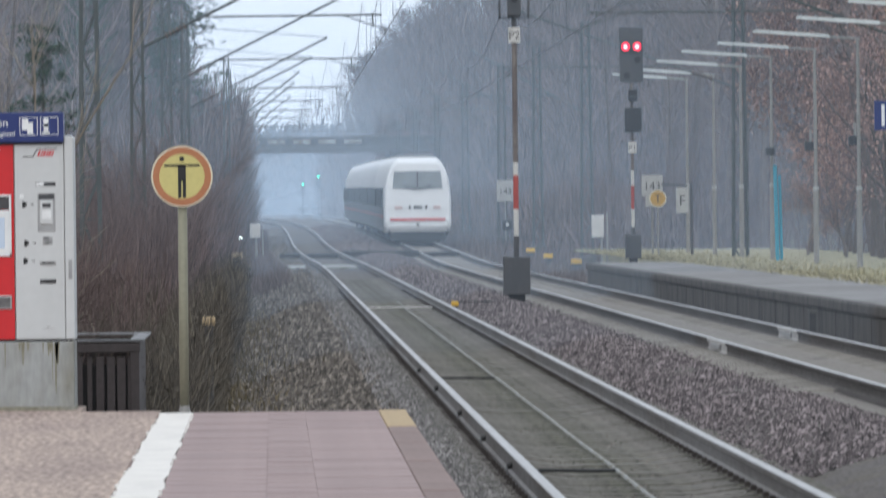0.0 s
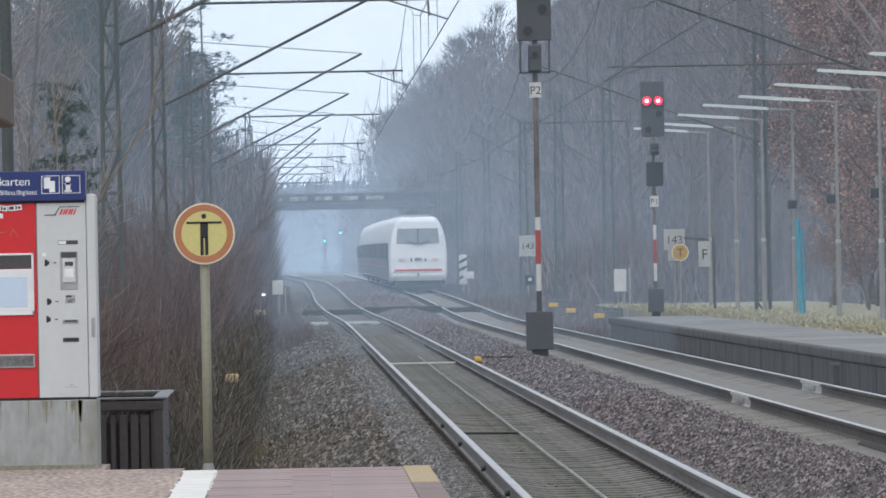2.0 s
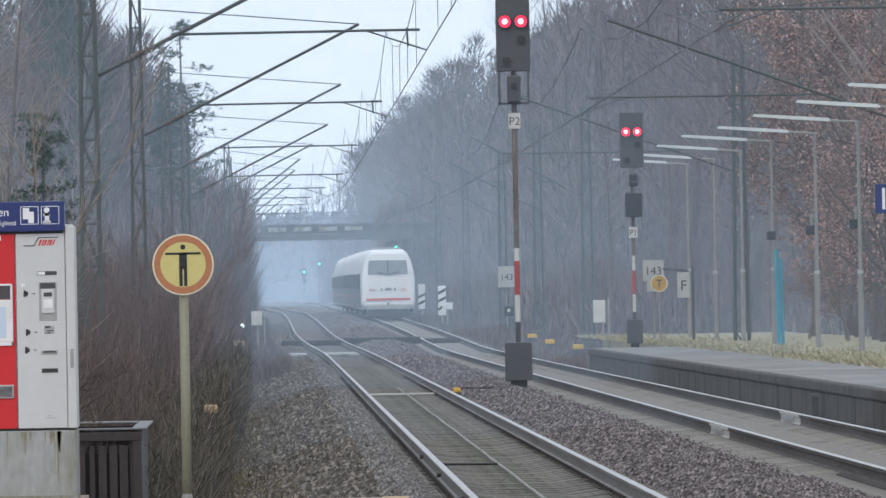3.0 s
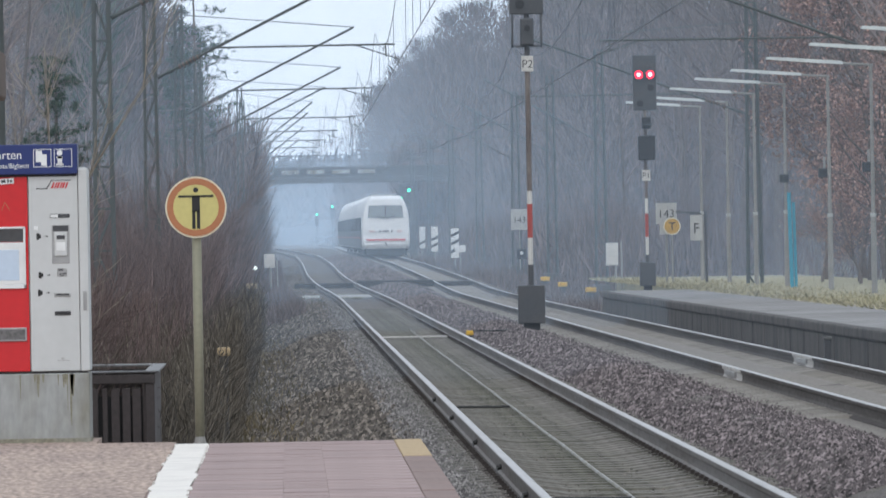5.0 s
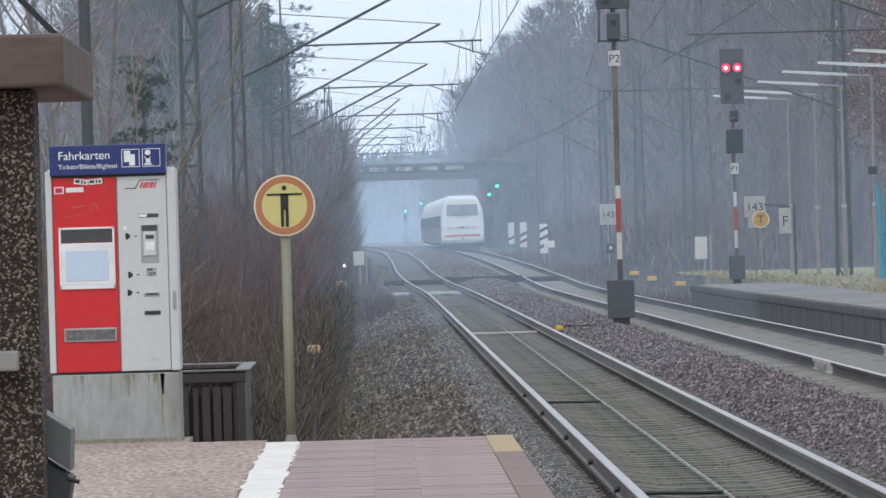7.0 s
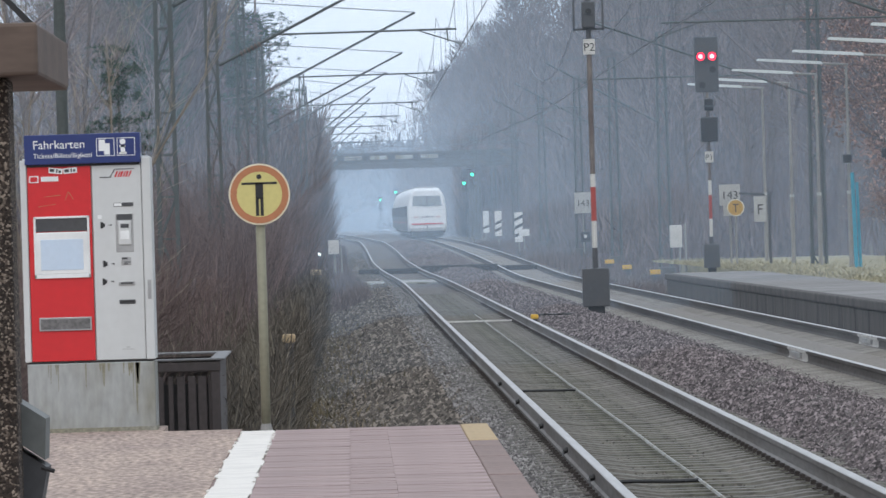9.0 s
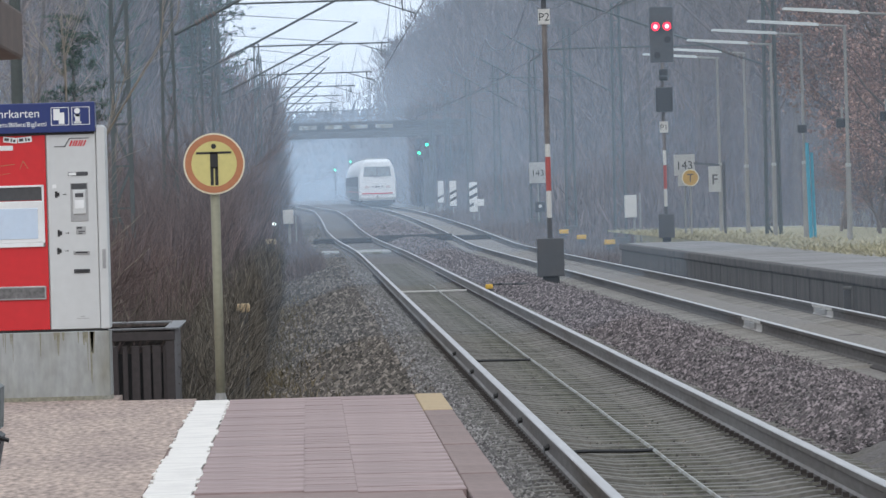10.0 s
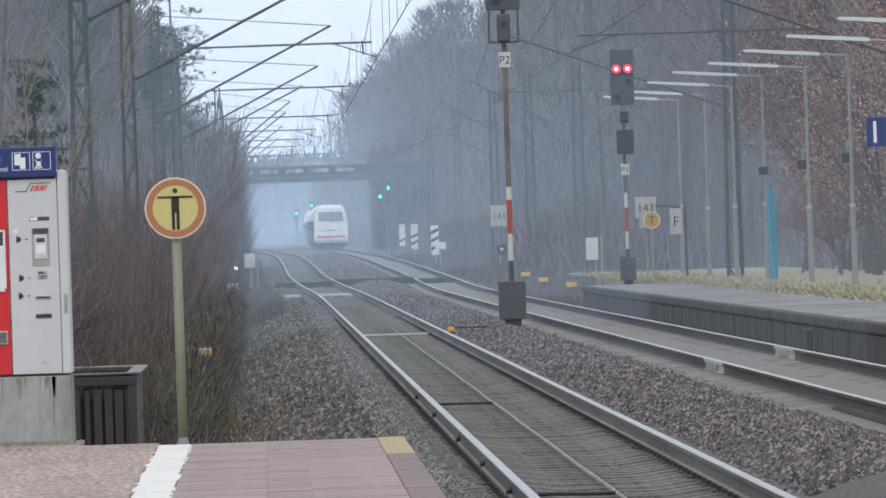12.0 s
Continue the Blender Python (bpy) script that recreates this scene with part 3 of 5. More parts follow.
    part("screen", Form().box(-0.291, -0.028, -0.013, 0, 1.005, 1.195, 0.002), SCREEN, frame_part, "pale touch screen")
    tray = part("ticket_tray_frame", Form().box(-0.314, 0.012, -0.008, 0.006, 0.628, 0.712, 0.003), STEEL, door)
    part("ticket_tray", Form().box(-0.304, 0.002, -0.0095, 0.0, 0.638, 0.702), TRAY, tray, "dull steel ticket tray")
    # grey side: operator mark, slots, keypad
    grey = part("service_field", Form().box(0.03, 0.28, 0.0025, 0.02, 0.46, 1.64), GREY_PAINT, m)
    grey.location.x = 0.032
    f = Form().box(0.055, 0.125, 0.0, 0.006, 1.568, 1.574)
    f.bar((0.118, 0.002, 1.57), (0.15, 0.002, 1.622), 0.004, 0.006).box(0.15, 0.27, 0.0, 0.006, 1.618, 1.623)
    part("operator_line", f, DARK, grey)
    for x in (0.15, 0.183, 0.216):
        for dx, w2 in ((0.0, 0.010), (0.018, 0.008)):
            part("operator_mark", Form().bar((x + dx, 0.002, 1.572), (x + dx + 0.016, 0.002, 1.608), 0.004, w2), RED, grey, "small red slanted mark")
    part("label_plate", Form().box(0.135, 0.258, 0.0, 0.006, 1.388, 1.412), DARK, grey)
    part("label_tag", Form().box(0.138, 0.185, -0.001, 0.006, 1.391, 1.409), WHITE, grey)
    slot = part("card_slot_recess", Form().box(0.145, 0.255, 0.000, 0.006, 1.105, 1.345, 0.002), STEEL, grey, "grey recess with card reader")
    # Dark plate painted as the shade at the top of the recess.
    part("recess_shade", Form().box(0.152, 0.248, -0.001, 0.003, 1.305, 1.34), DARK, slot)
    part("card_reader", Form().box(0.160, 0.240, -0.014, 0.003, 1.15, 1.30, 0.006), GREY_PAINT, slot)
    part("reader_display", Form().box(0.175, 0.226, -0.0155, 0, 1.255, 1.28), DARK, slot)
    part("reader_keys", Form().box(0.172, 0.228, -0.0155, 0, 1.185, 1.238), WHITE, slot)
    coin = part("coin_unit", Form().box(0.175, 0.235, -0.001, 0.006, 1.025, 1.075, 0.002), STEEL, grey)
    part("coin_slot", Form().box(0.18, 0.212, -0.003, 0, 1.06, 1.072).box(0.19, 0.232, -0.003, 0, 1.04, 1.046).box(0.19, 0.215, -0.003, 0, 1.028, 1.034), DARK, coin)
    for z in (0.912, 0.797):
        s = part("note_slot", Form().box(0.155, 0.255, -0.004, 0.006, z - 0.013, z + 0.013, 0.003), STEEL if z > 0.9 else DARK, grey)
        part("slot_opening", Form().box(0.168, 0.244, -0.006, 0, z - 0.004, z + 0.005), BLACK, s)
    for x, z in ((0.062, 1.275), (0.072, 1.035), (0.066, 0.925)):
        part("symbol", Form().box(x - 0.012, x + 0.004, 0, 0.006, z - 0.02, z + 0.02).box(x + 0.004, x + 0.016, 0, 0.006, z - 0.012, z + 0.012), BLACK, grey)
        part("arrow", Form().box(x + 0.038, x + 0.056, 0, 0.006, z - 0.002, z + 0.002).box(x + 0.052, x + 0.058, 0, 0.006, z - 0.005, z + 0.005), DARK, grey)
    part("key_plate", Form().box(0.035, 0.060, -0.001, 0.006, 1.315, 1.338), WHITE, grey)
    part("lock", Form().box(w - 0.03, w - 0.008, -0.008, 0.0, 0.81, 0.93, 0.002), STEEL, m, "small steel lock plate")
    part("small_print", Form().box(0.165, 0.24, 0.0015, 0.006, 0.502, 0.506).box(0.19, 0.215, 0.0015, 0.006, 0.514, 0.519), STEEL, grey)
    part("scratched_marks", Form().bar((-0.26, 0.003, 1.46), (-0.16, 0.003, 1.47), 0.003, 0.004).bar((-0.13, 0.003, 1.44), (-0.11, 0.003, 1.49), 0.003, 0.004).bar((-0.11, 0.003, 1.49), (-0.08, 0.003, 1.44), 0.003, 0.004).bar((-0.3, 0.003, 1.40), (-0.19, 0.003, 1.415), 0.003, 0.003), SIGN_RED, door)


ticket_machine()


BIN_RIM = material("dull_metal_rim", (0.17, 0.17, 0.175), 0.55, 0.2, vary=0.15)


def slatted_bin():
    b = thing("slatted_planter", "dark slatted container with a flat rim behind the platform end", "planter", (-1.08, 49.6, -0.578))
    D = 3.0
    part("back_wall", Form().box(-0.5, 0.185, D - 0.03, D, 0, 1.38), BIN, b)
    part("side_wall", Form().box(0.155, 0.185, 0.06, D - 0.03, 0, 1.38), BIN, b)
    part("side_wall", Form().box(-0.5, -0.47, 0.06, D - 0.03, 0, 1.38), BIN, b)
    part("floor_board", Form().box(-0.47, 0.155, 0.06, D - 0.03, 0.3, 0.35), BIN, b)
    # Black sheet behind the slats stands in for the shade inside.
    part("inside_shade", Form().box(-0.47, 0.155, 0.05, 0.06, 0.0, 1.25), BLACK, b)
    pl = random.Random(12)
    for k in range(10):
        x = -0.49 + k * 0.068
        part("slat", Form().box(x + pl.uniform(-0.006, 0.006), x + 0.045 + pl.uniform(-0.008, 0.008), 0.0 + pl.uniform(0, 0.012), 0.045, 0.02, 1.3, 0.004), BIN, b)
    part("corner_post", Form().box(0.135, 0.195, -0.015, 0.05, 0.0, 1.36, 0.005), BIN, b)
    part("top_rail", Form().box(-0.51, 0.2, -0.022, 0.05, 1.33, 1.39, 0.005), BIN, b)
    part("rim", Form().box(-0.52, 0.225, -0.03, 0.12, 1.40, 1.414, 0.004), BIN_RIM, b, "dull grey rim")
    part("rim", Form().box(0.13, 0.225, 0.12, D - 0.3, 1.40, 1.414, 0.004), BIN_RIM, b)
    part("rim", Form().box(-0.52, 0.225, D - 0.3, D + 0.05, 1.40, 1.414, 0.004), BIN_RIM, b)


slatted_bin()


def no_entry_sign():
    s = thing("warning_sign", "round yellow and red no-trespassing sign on an olive post", "sign", (-0.560, 46.75, PZ - 0.3))
    part("post", Form().tube((0, 0, 0), (0, 0, 1.80), 0.029, n=14), POLE, s, smooth=True)
    part("foot", Form().tube((0, 0, 0.25), (0, 0, 0.33), 0.05, 0.03, 12), GALV, s)
    zc = 1.735
    d = part("disc", Form().plate(0, -0.045, -0.028, zc, 0.188, 56), CREAM, s, "round sign with cream rim")
    part("ring", Form().plate(0, -0.048, -0.040, zc, 0.178, 56, 0.139), SIGN_RED, d, "faded orange-red ring")
    part("field", Form().plate(0, -0.047, -0.040, zc, 0.139, 48), SIGN_YELLOW, d, "pale yellow field")
    f = Form().plate(0, -0.050, -0.046, zc + 0.107, 0.0155, 20)
    f.box(-0.108, 0.108, -0.050, -0.046, zc + 0.061, zc + 0.074).box(-0.024, 0.024, -0.050, -0.046, zc - 0.028, zc + 0.07)
    f.box(-0.024, -0.0045, -0.050, -0.046, zc - 0.132, zc - 0.02).box(0.0045, 0.024, -0.050, -0.046, zc - 0.132, zc - 0.02)
    part("symbol", f, BLACK, d, "black symbol of plain bars and a dot")
    part("clamp", Form().box(-0.035, 0.035, -0.03, 0.03, zc - 0.06, zc - 0.03, 0.003), GALV, s)
    part("clamp", Form().box(-0.035, 0.035, -0.03, 0.03, zc + 0.04, zc + 0.07, 0.003), GALV, s)


no_entry_sign()


# ---- shelter post and beam close by, with a litter bin ----
def pebble_material():
    m = material("exposed_pebble_concrete", (0.10, 0.085, 0.07), 0.9, vary=0.4, scale=20, bump=0.004)
    n, l = m.node_tree.nodes, m.node_tree.links
    v = n.new("ShaderNodeTexVoronoi")
    v.inputs["Scale"].default_value = 170
    co = n.new("ShaderNodeTexCoord")
    l.new(co.outputs["Object"], v.inputs["Vector"])
    r = n.new("ShaderNodeValToRGB")
    e = r.color_ramp.elements
    e[0].color, e[1].color, e[1].position = (0.016, 0.012, 0.010, 1), (0.33, 0.27, 0.22, 1), 0.98
    mid = r.color_ramp.elements.new(0.68)
    mid.color = (0.05, 0.036, 0.028, 1)
    sep = n.new("ShaderNodeSeparateColor")
    l.new(v.outputs["Color"], sep.inputs[0])
    l.new(sep.outputs[0], r.inputs["Fac"])
    l.new(r.outputs["Color"], n["Principled BSDF"].inputs["Base Color"])
    b = n.new("ShaderNodeBump")
    b.inputs["Strength"].default_value, b.inputs["Distance"].default_value, b.invert = 1.0, 0.006, True
    l.new(v.outputs["Distance"], b.inputs["Height"])
    l.new(b.outputs[0], n["Principled BSDF"].inputs["Normal"])
    return m


AGGREGATE = pebble_material()
shelter = thing("shelter", "shelter post of pebbled concrete with a brown beam", "shelter", (-1.0, 20, PZ))
part("post", Form().box(-0.3, 0.105, 0.12, 0.42, 0, 1.617, 0.012), AGGREGATE, shelter, "exposed-pebble concrete post")
part("beam", Form().box(-0.8, 0.192, -0.02, 2.1, 1.618, 1.757, 0.01), PLANK, shelter, "brown weathered beam")
f = Form().bar((-0.06, 0.15, 1.755), (-0.02, 0.15, 1.82), 0.016, 0.016).bar((0.17, 0.15, 1.755), (-0.08, 0.15, 2.02), 0.02, 0.016)
part("brace", f, BLACK, shelter)
bin_thing = thing("litter_bin", "grey metal litter bin tilted open beside the post", "litter bin", (-0.905, 20.35, PZ + 0.05))
part("body", Form().loft([[(-0.12, 0, 0.35), (0.03, 0, 0.30), (0.03, 0.25, 0.30), (-0.12, 0.25, 0.35)], [(-0.12, 0, 0.66), (0.075, 0, 0.53), (0.075, 0.25, 0.53), (-0.12, 0.25, 0.66)]]), DARK, bin_thing)
part("lid", Form().loft([[(-0.12, -0.02, 0.79), (0.075, -0.02, 0.66), (0.075, 0.27, 0.66), (-0.12, 0.27, 0.79)], [(-0.12, -0.02, 0.68), (0.07, -0.02, 0.55), (0.07, 0.27, 0.55), (-0.12, 0.27, 0.68)]]), material("grey_bin_paint", (0.13, 0.14, 0.135), 0.5, vary=0.1), bin_thing, "grey lid")
part("bracket_box", Form().box(-0.22, -0.045, -0.36, -0.25, 0.825, 0.878, 0.006), GALV, bin_thing, "pale metal bracket box")
part("hinge", Form().tube((0.06, -0.03, 0.53), (0.095, -0.03, 0.52), 0.006, n=6), BLACK, bin_thing)


# ---- signals ----
def mast_bands(parent, x, bands, r):
    for z0, z1, mat, name in bands:
        part(name, Form().tube((x, 0, z0), (x, 0, z1), r, n=12), mat, parent, smooth=False)


def light_signal(name, at, label, head_z, head_h, head_w, text, bands, top_of_mast, lamps_z, box_w, box_h, plate_z, r):
    s = thing(name, label, "signal", at)
    part("base_box", Form().box(-box_w / 2, box_w / 2, -0.2, 0.25, 0.06, box_h, 0.015), DARK, s, "dark relay box at the foot")
    part("foot", Form().box(-box_w / 2 + 0.1, box_w / 2 - 0.1, -0.12, 0.18, -0.15, 0.08), BLACK, s)
    mast_bands(s, 0, bands, r)
    part("mast_top", Form().tube((0, 0.05, bands[-1][1]), (0, 0.05, head_z + head_h * 0.6), r, n=12), DARK, s)
    head = part("signal_head", Form().box(-head_w / 2, head_w / 2, -0.06, 0.05, head_z, head_z + head_h, 0.02), DARK, s, "dark grey signal screen")
    for x in (-0.155, 0.155):
        part("red_lamp", Form().plate(x, -0.075, -0.06, lamps_z, 0.114, 24), LAMP_RED, head, "glowing red lamp")
        part("bright_core", Form().plate(x, -0.085, -0.07, lamps_z, 0.055, 24), LAMP_CORE, head)
        part("hood", Form().plate(x, -0.16, -0.06, lamps_z, 0.13, 24, 0.115), BLACK, head)
    for x, dz in ((0.16, -0.36), (-0.13, -0.78)):
        if lamps_z + dz > head_z + 0.1:
            part("dark_lamp", Form().plate(x, -0.1, -0.06, lamps_z + dz, 0.09, 20), BLACK, head)
    part("letter_plate", Form().box(-0.115, 0.115, -r - 0.03, -r - 0.01, plate_z, plate_z + 0.30, 0.004), MAST_WHITE, s, "white plate with black characters")
    lettering(text, 0.22, BLACK, s, 0, -r - 0.032, plate_z + 0.07, "CENTER")
    return s


sa = light_signal("light_signal", (4.70, 148, 0.0), "tall light signal showing two red lamps, banded mast on dark box", 6.06, 1.45, 0.66, "P2",
                  [(0.78, 1.2, DARK, "mast"), (1.2, 1.72, MAST_WHITE, "white_band"), (1.72, 2.38, MAST_RED, "red_band"), (2.38, 2.63, MAST_WHITE, "white_band"), (2.63, 5.25, RUST, "rusty_mast"), (5.25, 6.0, DARK, "upper_mast")],
                  6.0, 7.03, 0.52, 0.80, 4.95, 0.052)
f = Form()
for x in (-0.28, 0.28):
    f.bar((x, -0.02, 5.42), (x, -0.02, 6.1), 0.04, 0.04)
f.bar((-0.3, -0.02, 5.44), (0.3, -0.02, 5.44), 0.04, 0.04)
part("ladder_bracket", f, DARK, sa)
part("lamp_housing", Form().box(-0.13, 0.13, -0.2, 0.1, 5.46, 5.98, 0.03), DARK, sa)
part("lamp_lens", Form().plate(0.0, -0.24, -0.19, 5.78, 0.06, 20), BLACK, sa)
light_signal("light_signal", (9.70, 206, FZ), "light signal showing two red lamps on the far platform", 4.80, 1.5, 0.64, "P1",
             [(0.7, 0.9, DARK, "mast"), (0.9, 1.38, MAST_WHITE, "white_band"), (1.38, 2.02, MAST_RED, "red_band"), (2.02, 2.42, MAST_WHITE, "white_band"), (2.42, 4.85, RUST, "rusty_mast")],
             4.8, 5.77, 0.42, 0.70, 2.9, 0.045)
sb = thing("signal_indicator", "dark square indicator box on the signal mast", "signal", (9.72, 205.85, FZ))
part("housing", Form().box(-0.23, 0.23, -0.2, 0.1, 3.46, 4.12, 0.03), BLACK, sb)
part("upper_lens_box", Form().box(-0.12, 0.12, -0.2, 0.08, 4.3, 4.62, 0.03), BLACK, sb)
part("hood", Form().bar((-0.15, -0.2, 4.42), (0.15, -0.2, 4.42), 0.2, 0.05), DARK, sb)

# ---- platform lamps ----
def platform_lamp():
    o = thing("platform_lamp", "slender platform lamp with a long pale tube luminaire", "street lamp", (12.95, 238.5, 0.36), "lamps along the far platform")
    part("post", Form().tube((0, 0, -0.1), (0, 0, 2.1), 0.068, 0.062, 12).tube((0, 0, 2.1), (0, 0, 5.45), 0.045, 0.036, 12), GALV, o)
    part("collar", Form().tube((0, 0, 2.07), (0, 0, 2.15), 0.07, 0.07, 12), BOARD_GREY, o)
    part("arm", Form().tube((0.05, 0, 5.42), (-1.0, 0, 5.50), 0.03, 0.03, 8), GALV, o)
    part("luminaire", Form().loft([[(x, -0.09, 5.45 + dz), (x, 0.09, 5.45 + dz), (x, 0.06, 5.45 + t + dz), (x, -0.06, 5.45 + t + dz)] for x, dz, t in ((-0.62, 0.0, 0.05), (-0.66, 0.0, 0.075), (-1.5, 0.06, 0.08), (-2.28, 0.13, 0.06), (-2.32, 0.135, 0.03))]), TUBE_LAMP, o, "long pale luminaire")
    return o


lamp = platform_lamp()
for y in (224, 211, 198, 182, 168.5, 154.5, 140.5, 127):
    copy_thing(lamp, pose(12.95, y, between(y, (127, 141, 168, 182, 198, 224, 238), (-0.16, -0.12, 0.0, 0.05, 0.2, 0.23, 0.36))))
for y in (197.5, 183, 169):
    sp = thing("loudspeaker", "small black loudspeaker on a lamp post", "loudspeaker", (12.95 - 0.06, y - 0.12, FZ + 2.72), "loudspeakers on the lamp posts")
    part("housing", Form().box(-0.14, 0.1, -0.12, 0.06, 0, 0.22, 0.02), BLACK, sp)
    part("bracket", Form().box(-0.02, 0.04, 0.03, 0.08, 0.05, 0.5), GALV, sp)
post = thing("turquoise_post", "turquoise post beside the far platform", "post", (12.93, 195, FZ))
part("pole", Form().tube((-0.05, 0, -0.1), (-0.1, 0, 2.45), 0.055, 0.05, 10), TURQUOISE, post)
part("pole", Form().tube((0.06, 0.1, -0.1), (0.02, 0.1, 2.2), 0.04, 0.04, 8), TURQUOISE, post)
num = thing("platform_sign", "dark blue platform number sign hung from a post", "sign", (12.2, 150, 3.2))
part("panel", Form().box(-0.36, 0.42, -0.03, 0.03, 0, 0.58, 0.01), BLUE, num)
lettering("1", 0.62, WHITE, num, -0.19, -0.034, 0.08, "CENTER")
part("hanger", Form().tube((0.6, 0.05, -2.9), (0.6, 0.05, 1.0), 0.05, n=10).bar((0.62, 0.05, 0.5), (-0.1, 0.05, 0.5), 0.04, 0.04), GALV, num)

# ---- signs and boxes beside the line ----
def lattice_mast(x, y, h, base=-0.6, w=0.42):
    o = thing("lattice_mast", "slender green-grey lattice mast of the overhead line", "mast", (x, y, rail_z(y) + base), "masts of the overhead line")
    part("foundation", Form().box(-w * 0.8, w * 0.8, -w * 0.8, w * 0.8, -0.4, 0.35, 0.03), CONCRETE_DARK, o)
    taper = 0.62
    for sx in (-1, 1):
        for sy in (-1, 1):
            part("leg", Form().bar((sx * w / 2, sy * w / 2, 0.3), (sx * w / 2 * taper, sy * w / 2 * taper, h), 0.06, 0.06), LATTICE, o)
    f = Form()
    steps = int(h / 0.62)
    for k in range(steps):
        z0, z1 = 0.3 + k * (h - 0.3) / steps, 0.3 + (k + 1) * (h - 0.3) / steps
        w0, w1 = w / 2 * (1 - (1 - taper) * z0 / h), w / 2 * (1 - (1 - taper) * z1 / h)
        s = 1 if k % 2 else -1
        for sy in (-1, 1):
            f.bar((-s * w0, sy * w0, z0), (s * w1, sy * w1, z1), 0.035, 0.035)
            f.bar((-w1, sy * w1, z1), (w1, sy * w1, z1), 0.03, 0.03)
        for sx in (-1, 1):
            f.bar((sx * w0, -s * w0, z0), (sx * w1, s * w1, z1), 0.035, 0.035)
    part("bracing", f, LATTICE, o)
    return o


def insulator(f, p, q):
    p, q = Vector(p), Vector(q)
    for k in range(6):
        a = p + (q - p) * (k / 6)
        b = p + (q - p) * ((k + 0.55) / 6)
        f.tube(a, b, 0.055, n=8)


def cantilever(x_mast, y, x_wire, base, side):
    """Sloping strut from the mast up to the carrier cable, level tube and steady arm to the contact wire."""
    o = thing("overhead_bracket", "grey tubular bracket holding the overhead wires", "bracket", (0, y, base), "brackets of the overhead line")
    a, b = Vector((x_mast, 0, 5.15)), Vector((x_wire - side * 0.55, 0, 7.36))
    part("strut", Form().tube(a, b, 0.03, n=8), LATTICE, o)
    m = a + (b - a) * 0.25
    part("level_tube", Form().tube(m + Vector((0, 0, 0.05)), (x_wire - side * 0.1, 0, m.z + 0.06), 0.02, n=8), LATTICE, o)
    part("steady_arm", Form().tube((x_wire - side * 0.9, 0, m.z + 0.05), (x_wire, 0, 5.45), 0.013, n=6).tube((x_wire - side * 0.3, 0, m.z + 0.1), (x_wire - side * 0.28, 0, m.z - 0.2), 0.016, n=6), LATTICE, o)
    f = Form()
    insulator(f, a + (b - a) * 0.10, a + (b - a) * 0.2)
    part("insulator", f, RUST, o, "ribbed brown insulator")
    part("stay", Form().tube(b, (x_mast, 0, 7.75), 0.012, n=5), LATTICE, o)
    return o


LEFT_MASTS = (116, 157, 200, 245, 280, 318, 352, 410, 470, 530, 595, 660)
RIGHT_MASTS = (110, 157, 215, 268, 318, 366, 430, 495, 560, 625)
for y in LEFT_MASTS:
    x = centre_1(y) - (5.15 if y < 290 else 3.6)
    lattice_mast(x, y, 8.6, w=0.30)
    cantilever(x + 0.15, y, centre_1(y), rail_z(y), 1)
for y in RIGHT_MASTS:
    x = centre_2(y) + (6.75 if y < 240 else 4.6)
    lattice_mast(x, y, 8.6, w=0.4, base=-0.3)
    cantilever(x - 0.15, y, centre_2(y), rail_z(y), -1)


o = thing("plain_pole", "plain green-grey pole at the edge of the wood", "pole", (-2.25, 60, -0.6))
part("shaft", Form().tube((0, 0, -0.3), (0, 0, 8), 0.05, 0.042, 12), LATTICE, o)


def wires(name, centre, rows):
    o = thing(name, "thin dark overhead wires with droppers above the track", "overhead wire")
    ys = list(rows)
    f, g, d = Form(), Form(), Form()
    for y0, y1 in zip(ys, ys[1:]):
        k = max(3, int((y1 - y0) / 8))
        last = None
        for i in range(k + 1):
            s = i / k
            y = y0 + (y1 - y0) * s
            sag = 4 * s * (1 - s) * 0.9
            c = (centre(y), y, rail_z(y) + 5.45)
            mz = (centre(y), y, rail_z(y) + 7.2 - sag)
            if last:
                f.tube(last[0], c, 0.009, n=4, caps=False)
                g.tube(last[1], mz, 0.009, n=4, caps=False)
            if 0 < i < k:
                d.tube(c, mz, 0.006, n=3, caps=False)
            last = (c, mz)
    part("contact_wire", f, BLACK, o), part("carrier_cable", g, BLACK, o), part("droppers", d, BLACK, o)


wires("overhead_wire", centre_1, (30, 75) + LEFT_MASTS + (730, 800))
wires("overhead_wire", centre_2, (50,) + RIGHT_MASTS + (690, 760))


def board(name, label, x, y, z, w, h, text, size, mat=BOARD_GREY, ink=BLACK, post_to=None, category="sign"):
    o = thing(name, label, category, (x, y, z))
    part("panel", Form().box(-w / 2, w / 2, -0.02, 0.0, -h / 2, h / 2, 0.005), mat, o)
    if text:
        lettering(text, size, ink, o, 0, -0.022, -size * 0.36, "CENTER")
    if post_to is not None:
        part("post", Form().tube((0, 0.05, post_to - z), (0, 0.05, h / 2), 0.03, n=8), GALV, o)
    return o


k_sign = board("kilometre_sign", "white kilometre board with black digits", 11.15, 224.6, 2.42, 0.62, 0.62, "143", 0.34, post_to=0.3)
part("lower_panel", Form().box(-0.2, 0.31, -0.02, 0.0, -0.62, -0.312, 0.004), BOARD_GREY, k_sign)
o = thing("round_sign", "round yellow sign with a black letter", "sign", (11.3, 224.3, 2.04))
part("disc", Form().plate(0, -0.02, 0, 0, 0.24, 32), material("orange_yellow", (0.52, 0.31, 0.06), 0.5, vary=0.06), o)
part("rim", Form().plate(0, -0.025, 0, 0, 0.255, 32, 0.225), CREAM, o)
